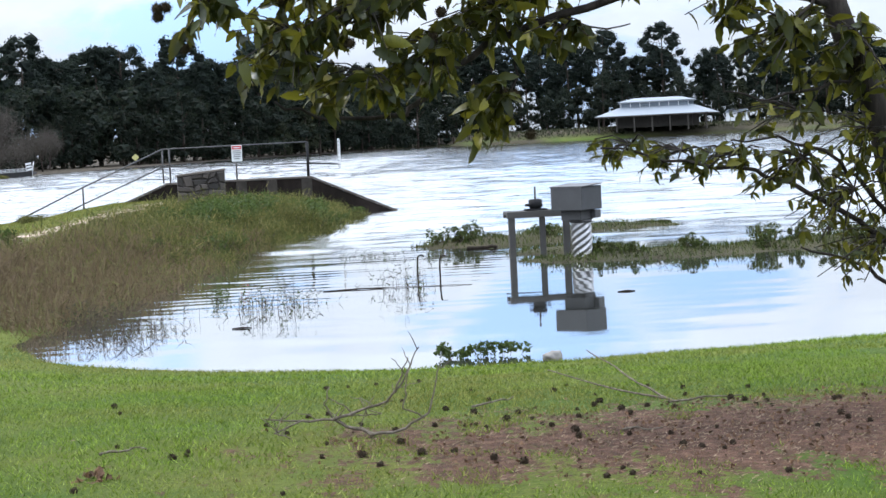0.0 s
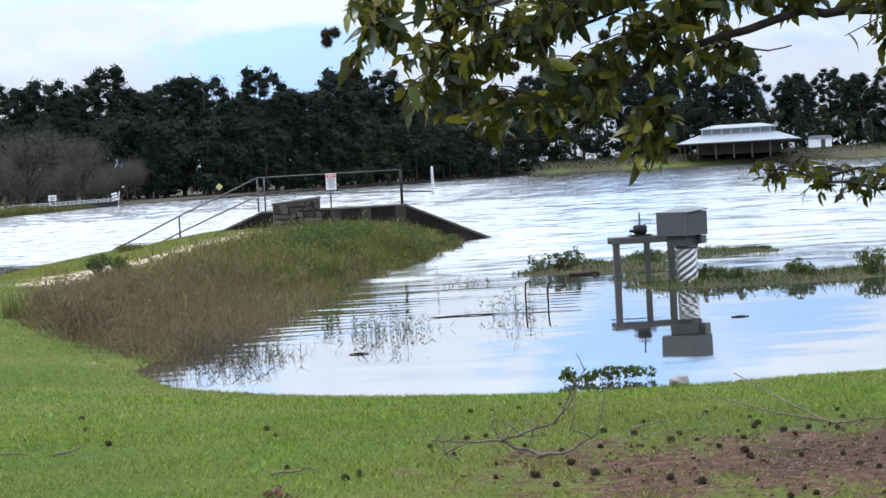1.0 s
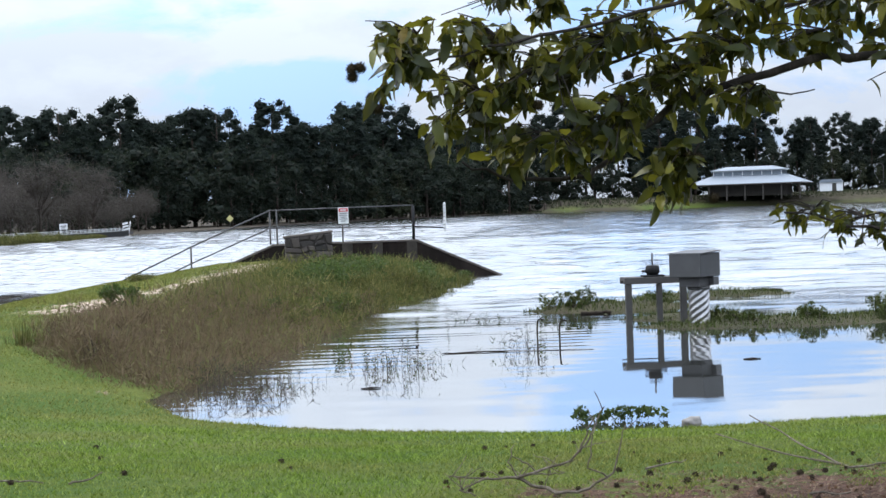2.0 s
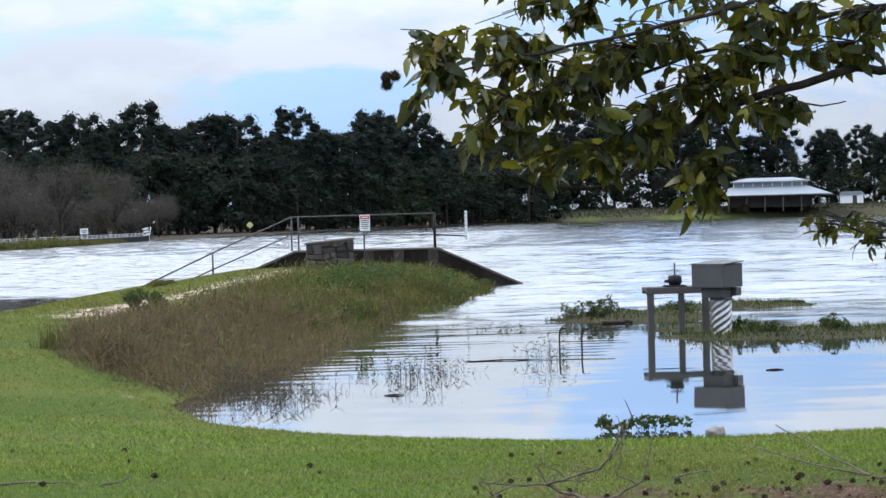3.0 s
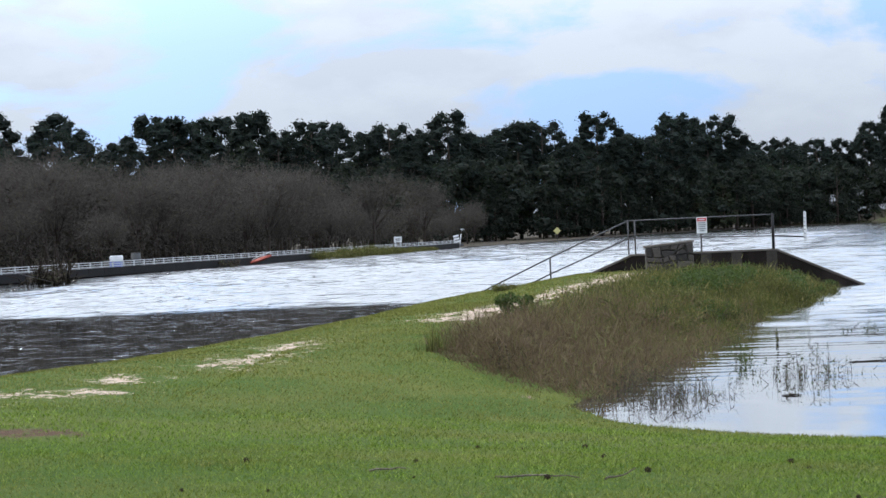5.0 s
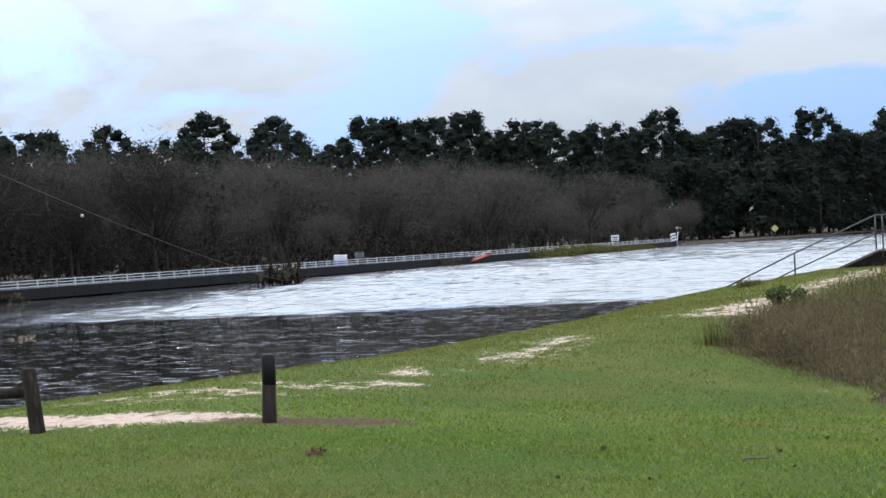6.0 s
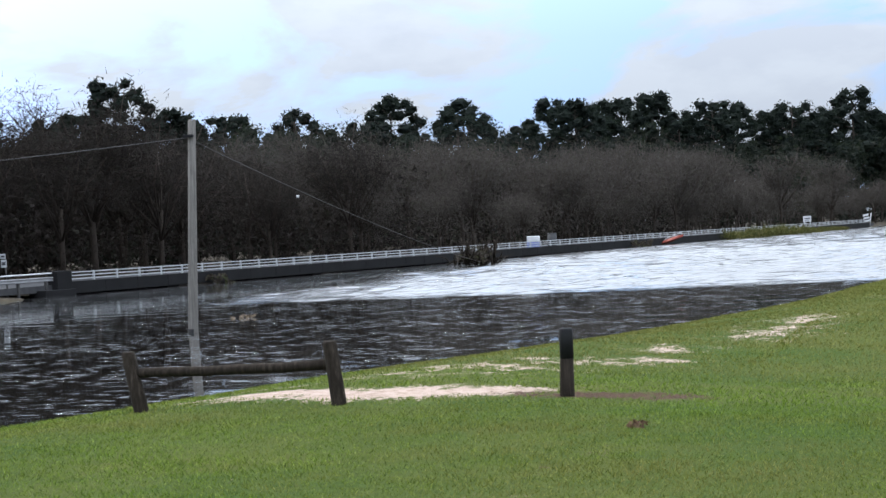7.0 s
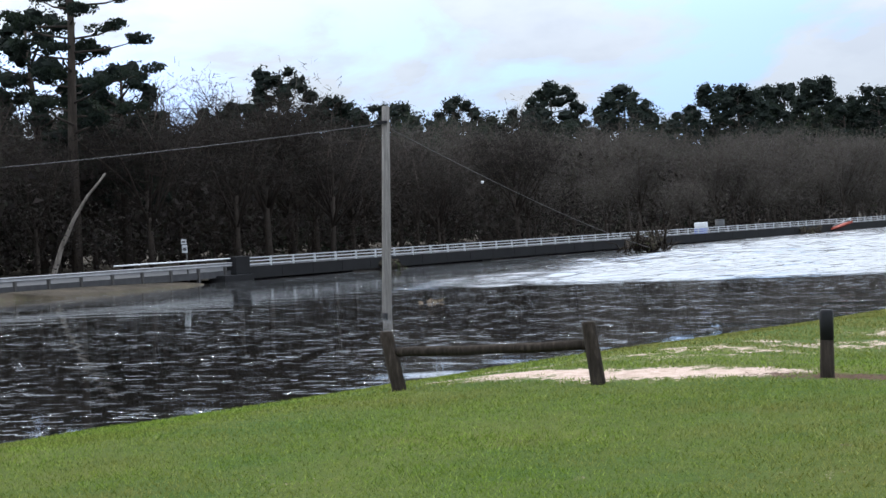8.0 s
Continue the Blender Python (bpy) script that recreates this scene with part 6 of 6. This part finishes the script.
    for (c, hw, hh, n) in clumps:
        hub = Vector(c) + Vector((hw * 0.5, 0.03, hh * 0.4))
        left = int(n * 3.4)
        small = 0.62 if c[2] < 2.25 and c[0] > 4.7 else 1.0
        while left > 0:
            tip = Vector((c[0] + r.uniform(-1, 1) * hw, c[1] + r.uniform(-1, 1) * 0.3, c[2] + r.uniform(-1, 1) * hh))
            add_tube(twigs, [loc(hub), loc(hub.lerp(tip, 0.5) + Vector((0, 0, 0.03))), loc(tip)], [0.006, 0.0045, 0.003], 4, False)
            for j in range(min(left, r.randint(4, 7))):
                p = hub.lerp(tip, r.uniform(0.45, 1.0))
                a = r.uniform(0, 360)
                m = Matrix.Translation(loc(p)) @ Matrix.Rotation(radians(a), 4, "Z") @ Matrix.Rotation(radians(r.uniform(-20, 80)), 4, "Y") @ Matrix.Rotation(radians(r.uniform(-80, 80)), 4, "X")
                s = r.uniform(0.5, 1.1) * small
                m = m @ Matrix.Diagonal((s, s, s, 1))
                k = r.randrange(3)
                if used < 300 and (j % 3 == 0):
                    if used < 3:
                        ob = datas[used]
                    else:
                        ob = datas[k].copy()
                        scene.collection.objects.link(ob)
                    ob.matrix_basis = m
                    used += 1
                else:
                    v, f = shapes[k]
                    mm = np.array(m)
                    mass_v.append(v @ mm[:3, :3].T + mm[:3, 3])
                    mass_f.append(f + at)
                    at += len(v)
            left -= 6
    tagged(part("twig_mass", twigs, M_BARK, tree), kind="stuff")
    soup("foliage", np.concatenate(mass_v), np.concatenate(mass_f), M_LEAFS, tree)
    gb = None
    for x, y, z in ((2.47, 7.8, 2.91), (2.515, 7.8, 2.915), (2.475, 7.82, 2.87), (2.70, 7.8, 3.10), (2.57, 7.8, 2.76), (2.60, 7.78, 2.70), (2.83, 7.8, 2.88), (3.13, 7.8, 3.05), (3.19, 7.8, 3.04), (3.1, 7.85, 2.93), (4.28, 8.1, 2.42), (4.34, 8.1, 2.4), (3.95, 8.0, 2.85), (4.42, 8.1, 2.18), (3.45, 7.9, 2.7), (3.9, 8.0, 2.72)):
        if gb is None:
            gb = burr_mesh("burr", 0.036, M_GREENBURR, 5)
            gb.parent = tree
            ob = gb
        else:
            ob = gb.copy()
            scene.collection.objects.link(ob)
        ob.matrix_basis = Matrix.Translation(loc((x, y, z))) @ Matrix.Rotation(r.uniform(0, 6), 4, "Z")


def fallen_burrs():
    r = random.Random(14)
    first = None
    spots = [(4.44, 6.08), (3.33, 7.13), (4.04, 6.54), (4.83, 6.7), (5.09, 5.91), (4.32, 6.06), (4.03, 7.61), (4.56, 7.84), (6.0, 7.85), (3.62, 6.99), (3.19, 7.45), (2.43, 7.33), (4.9, 6.62)]
    for k in range(70):
        spots.append((r.gauss(4.9, 1.25), r.gauss(7.6, 1.1)))
    for k in range(26):
        spots.append((r.uniform(-2.0, 4.2), r.uniform(6.6, 12.0)))
    for x, y in spots:
        if y < 5.2 or x > 7.5:
            continue
        s = r.uniform(0.35, 0.75)
        m = Matrix.Translation((x, y, land_at(x, y) + 0.018 * s)) @ Matrix.Rotation(r.uniform(0, 6), 4, "Z") @ Matrix.Diagonal((s, s, s * 0.92, 1))
        if first is None:
            first = burr_mesh("chestnut_burr", 0.035, M_BURR, 6)
            first.matrix_basis = m
            tagged(first, "brown spiny chestnut burr fallen on the lawn", "burr", "fallen burrs")
        else:
            ob = first.copy()
            scene.collection.objects.link(ob)
            ob.matrix_basis = m


def dead_branches():
    z = land_at(3.4, 7.6)
    ob = thing("dead_branch", (3.4, 7.6, z), "fallen forked dead branch with upright twigs on the lawn", "branch")
    strokes = [([(0.05, -0.05, 0.02), (-0.05, 0.05, 0.05), (-0.15, 0.1, 0.1), (-0.32, 0.1, 0.11), (-0.5, 0.15, 0.12)], 0.014, 0.005),
               ([(-0.16, 0.08, 0.10), (-0.02, 0.1, 0.14), (0.12, 0.05, 0.2), (0.2, 0.0, 0.30), (0.25, 0.0, 0.42), (0.30, 0.0, 0.52)], 0.011, 0.003),
               ([(0.17, 0.02, 0.25), (0.20, 0.0, 0.36), (0.24, 0.0, 0.46)], 0.007, 0.003),
               ([(0.02, -0.05, 0.02), (0.2, -0.05, 0.04), (0.32, -0.05, 0.12), (0.36, -0.05, 0.24), (0.40, -0.05, 0.42)], 0.011, 0.003),
               ([(0.30, -0.05, 0.1), (0.20, -0.05, 0.16), (0.22, -0.05, 0.28), (0.24, -0.05, 0.40)], 0.006, 0.003),
               ([(-0.15, 0.1, 0.1), (-0.19, 0.1, 0.2), (-0.16, 0.1, 0.30)], 0.006, 0.003),
               ([(-0.05, 0.1, 0.13), (-0.12, 0.1, 0.2), (-0.18, 0.1, 0.24)], 0.006, 0.003),
               ([(-0.3, 0.1, 0.11), (-0.45, 0.05, 0.06), (-0.38, 0.0, 0.02)], 0.007, 0.004),
               ([(-0.1, 0.1, 0.12), (0.02, 0.1, 0.11), (0.1, 0.1, 0.12)], 0.005, 0.003)]
    for k, (pts, r0, r1) in enumerate(strokes):
        q = bent([(x, y, z * 0.86) for x, y, z in pts], 0.008, 3, 60 + k)
        part("stem" if k == 0 else "twig", tube(q, [0.85 * (r0 + (r1 - r0) * i / (len(q) - 1)) for i in range(len(q))], 6), M_DEAD, ob)
    r = random.Random(91)
    for k in range(22):
        pts, r0, r1 = strokes[r.choice((0, 0, 1, 1, 3, 7, 8))]
        j = r.randrange(len(pts) - 1)
        a = Vector(pts[j]).lerp(Vector(pts[j + 1]), r.random())
        a.z *= 0.86
        b = a + Vector((r.uniform(-0.14, 0.12), r.uniform(-0.06, 0.08), r.uniform(0.02, 0.11)))
        q = bent([a, a.lerp(b, 0.5) + Vector((0, 0, r.uniform(-0.02, 0.02))), b], 0.006, 2, 300 + k)
        part("twig", tube(q, [0.0032, 0.0028, 0.0024, 0.002, 0.0015], 5), M_DEAD, ob)
    for at, turn, pts, label in (
            ((5.2, 9.2), 0, [(0.05, -0.9, 0.02), (0.0, -0.3, 0.06), (-0.03, 0.5, 0.09), (-0.08, 1.1, 0.14)], "long thin dead branch lying on the lawn"),
            ((5.05, 9.0), 25, [(0.0, -0.5, 0.02), (-0.05, 0.0, 0.05), (-0.1, 0.6, 0.12)], "thin dead twig lying on the lawn"),
            ((4.25, 8.7), 0, [(-0.14, 0, 0.02), (0.0, 0.05, 0.03), (0.12, 0.1, 0.05)], "short dead twig lying on the lawn"),
            ((0.55, 9.05), 5, [(-0.40, 0.05, 0.02), (-0.1, 0.0, 0.03), (0.1, -0.1, 0.015)], "pale crooked stick lying on the lawn"),
            ((0.9, 8.95), 25, [(-0.1, 0, 0.01), (0.0, 0, 0.03), (0.1, 0, 0.06)], "dark bent stick lying on the lawn"),
            ((-0.55, 9.6), 0, [(-0.14, 0, 0.01), (0.0, 0.03, 0.02), (0.1, 0, 0.02)], "thin stick lying in the grass"),
            ((2.2, 7.6), 0, [(-0.14, 0, 0.01), (0.0, 0.03, 0.02), (0.1, 0, 0.02)], "thin stick lying in the grass"),
            ((5.35, 8.25), 10, [(-0.2, 0, 0.02), (0.0, 0.03, 0.03), (0.25, 0, 0.02)], "broken stick lying at the edge of the bare soil"),
            ((4.75, 7.2), -30, [(-0.1, 0, 0.01), (0.1, 0.03, 0.02)], "short pale stick on the bare soil")):
        x, y = at
        b = thing("dead_stick", (x, y, land_at(x, y)), label, "stick", "sticks on the lawn", turn=turn)
        q = bent(pts, 0.01, 3, int(x * 31 + 200))
        part("stem", tube(q, [0.008 - 0.0045 * i / (len(q) - 1) for i in range(len(q))], 6), M_DEAD, b)


def lawn_scraps():
    for x, y, s, mat, label in ((-3.58, 10.2, 0.035, M_DEADLEAF, "small heap of brown dead leaves on the lawn"), (2.1, 6.9, 0.05, M_DEADLEAF, "few brown dead leaves on the lawn")):
        ob = thing("leaf_heap", (x, y, land_at(x, y) + 0.02), label, "leaves")
        c = np.random.default_rng(int(abs(x) * 50)).normal(0, 1, (16, 3)) * (s, s, 0.012)
        tagged(tris("dead_leaf_mass", cloud(c, np.full(16, 0.02), 3, 0.022, 6, 0.4), mat, ob), kind="stuff")
    fd = thing("floating_debris", (-21.1, 44.1, 0.02), "small yellowish clump of debris adrift on the river", "debris")
    c = np.random.default_rng(6).normal(0, 1, (20, 3)) * (0.16, 0.16, 0.03)
    tagged(tris("scrap_mass", cloud(c, np.full(20, 0.05), 6, 0.04, 7, 0.5), M_STRAW, fd), kind="stuff")


def straw():
    """Dead stems and leaf scraps strewn over the bare soil."""
    r = np.random.default_rng(15)
    n = 9000
    px, py = r.normal(5.3, 1.5, n), r.normal(7.1, 0.9, n)
    keep = (py > 5) & (px < 8) & (blobs(px, py, SOILS) + 0.5 * ripple(px, py, 0.5, 9) > 0.4)
    px, py = px[keep], py[keep]
    n = len(px)
    z = land(px, py) + 0.006
    a = r.uniform(0, 6.28, n)
    l, w = r.uniform(0.008, 0.034, n), r.uniform(0.001, 0.0028, n)
    d, s = np.c_[np.cos(a) * l, np.sin(a) * l, r.uniform(0, 0.015, n)], np.c_[-np.sin(a) * w, np.cos(a) * w, np.full(n, 0.002)]
    p = np.c_[px, py, z]
    v = np.stack([p - s, p + s, p + d], 1).reshape(-1, 3)
    tagged(tris("straw_litter", v, M_STRAW), "pale straw and dead scraps on bare soil", "litter", kind="stuff")
    q = r.integers(0, n, 800)
    c = p[q] + (0, 0, 0.01)
    tagged(tris("leaf_litter", cloud(c, np.full(len(c), 0.012), 2, 0.013, 16, 0.3), M_DEADLEAF), "brown dead leaves on bare soil", "litter", kind="stuff")


def kerb():
    ob = thing("kerb", (0, 0, 0), "pale concrete road edge along the flooded shore", "kerb", kind="structure")
    for (x0, y0), (x1, y1) in zip(FAR[:5], FAR[1:5]):
        d = Vector((x1 - x0, y1 - y0, 0))
        l = d.length
        m = Matrix.Translation((x0, y0, 0)) @ Matrix.Rotation(math.atan2(d.y, d.x), 4, "Z")
        part("edge_stone", box((0, -0.2, -0.1), (l, 0.2, 0.12), 0.02, m), M_PATCH, ob)


abutment()
railing()
kerb()
straw()
lawn_scraps()
gauge_board()
warning_sign()
stone_pier()
sluice()
rail_fence()
utility_pole()
bridge()
bank_things()
pavilion()
woods()
tall_pine()
chestnut()
pond_bits()
islets()
bank_shrubs()
dead_branches()
fallen_burrs()
lawn()
weeds()
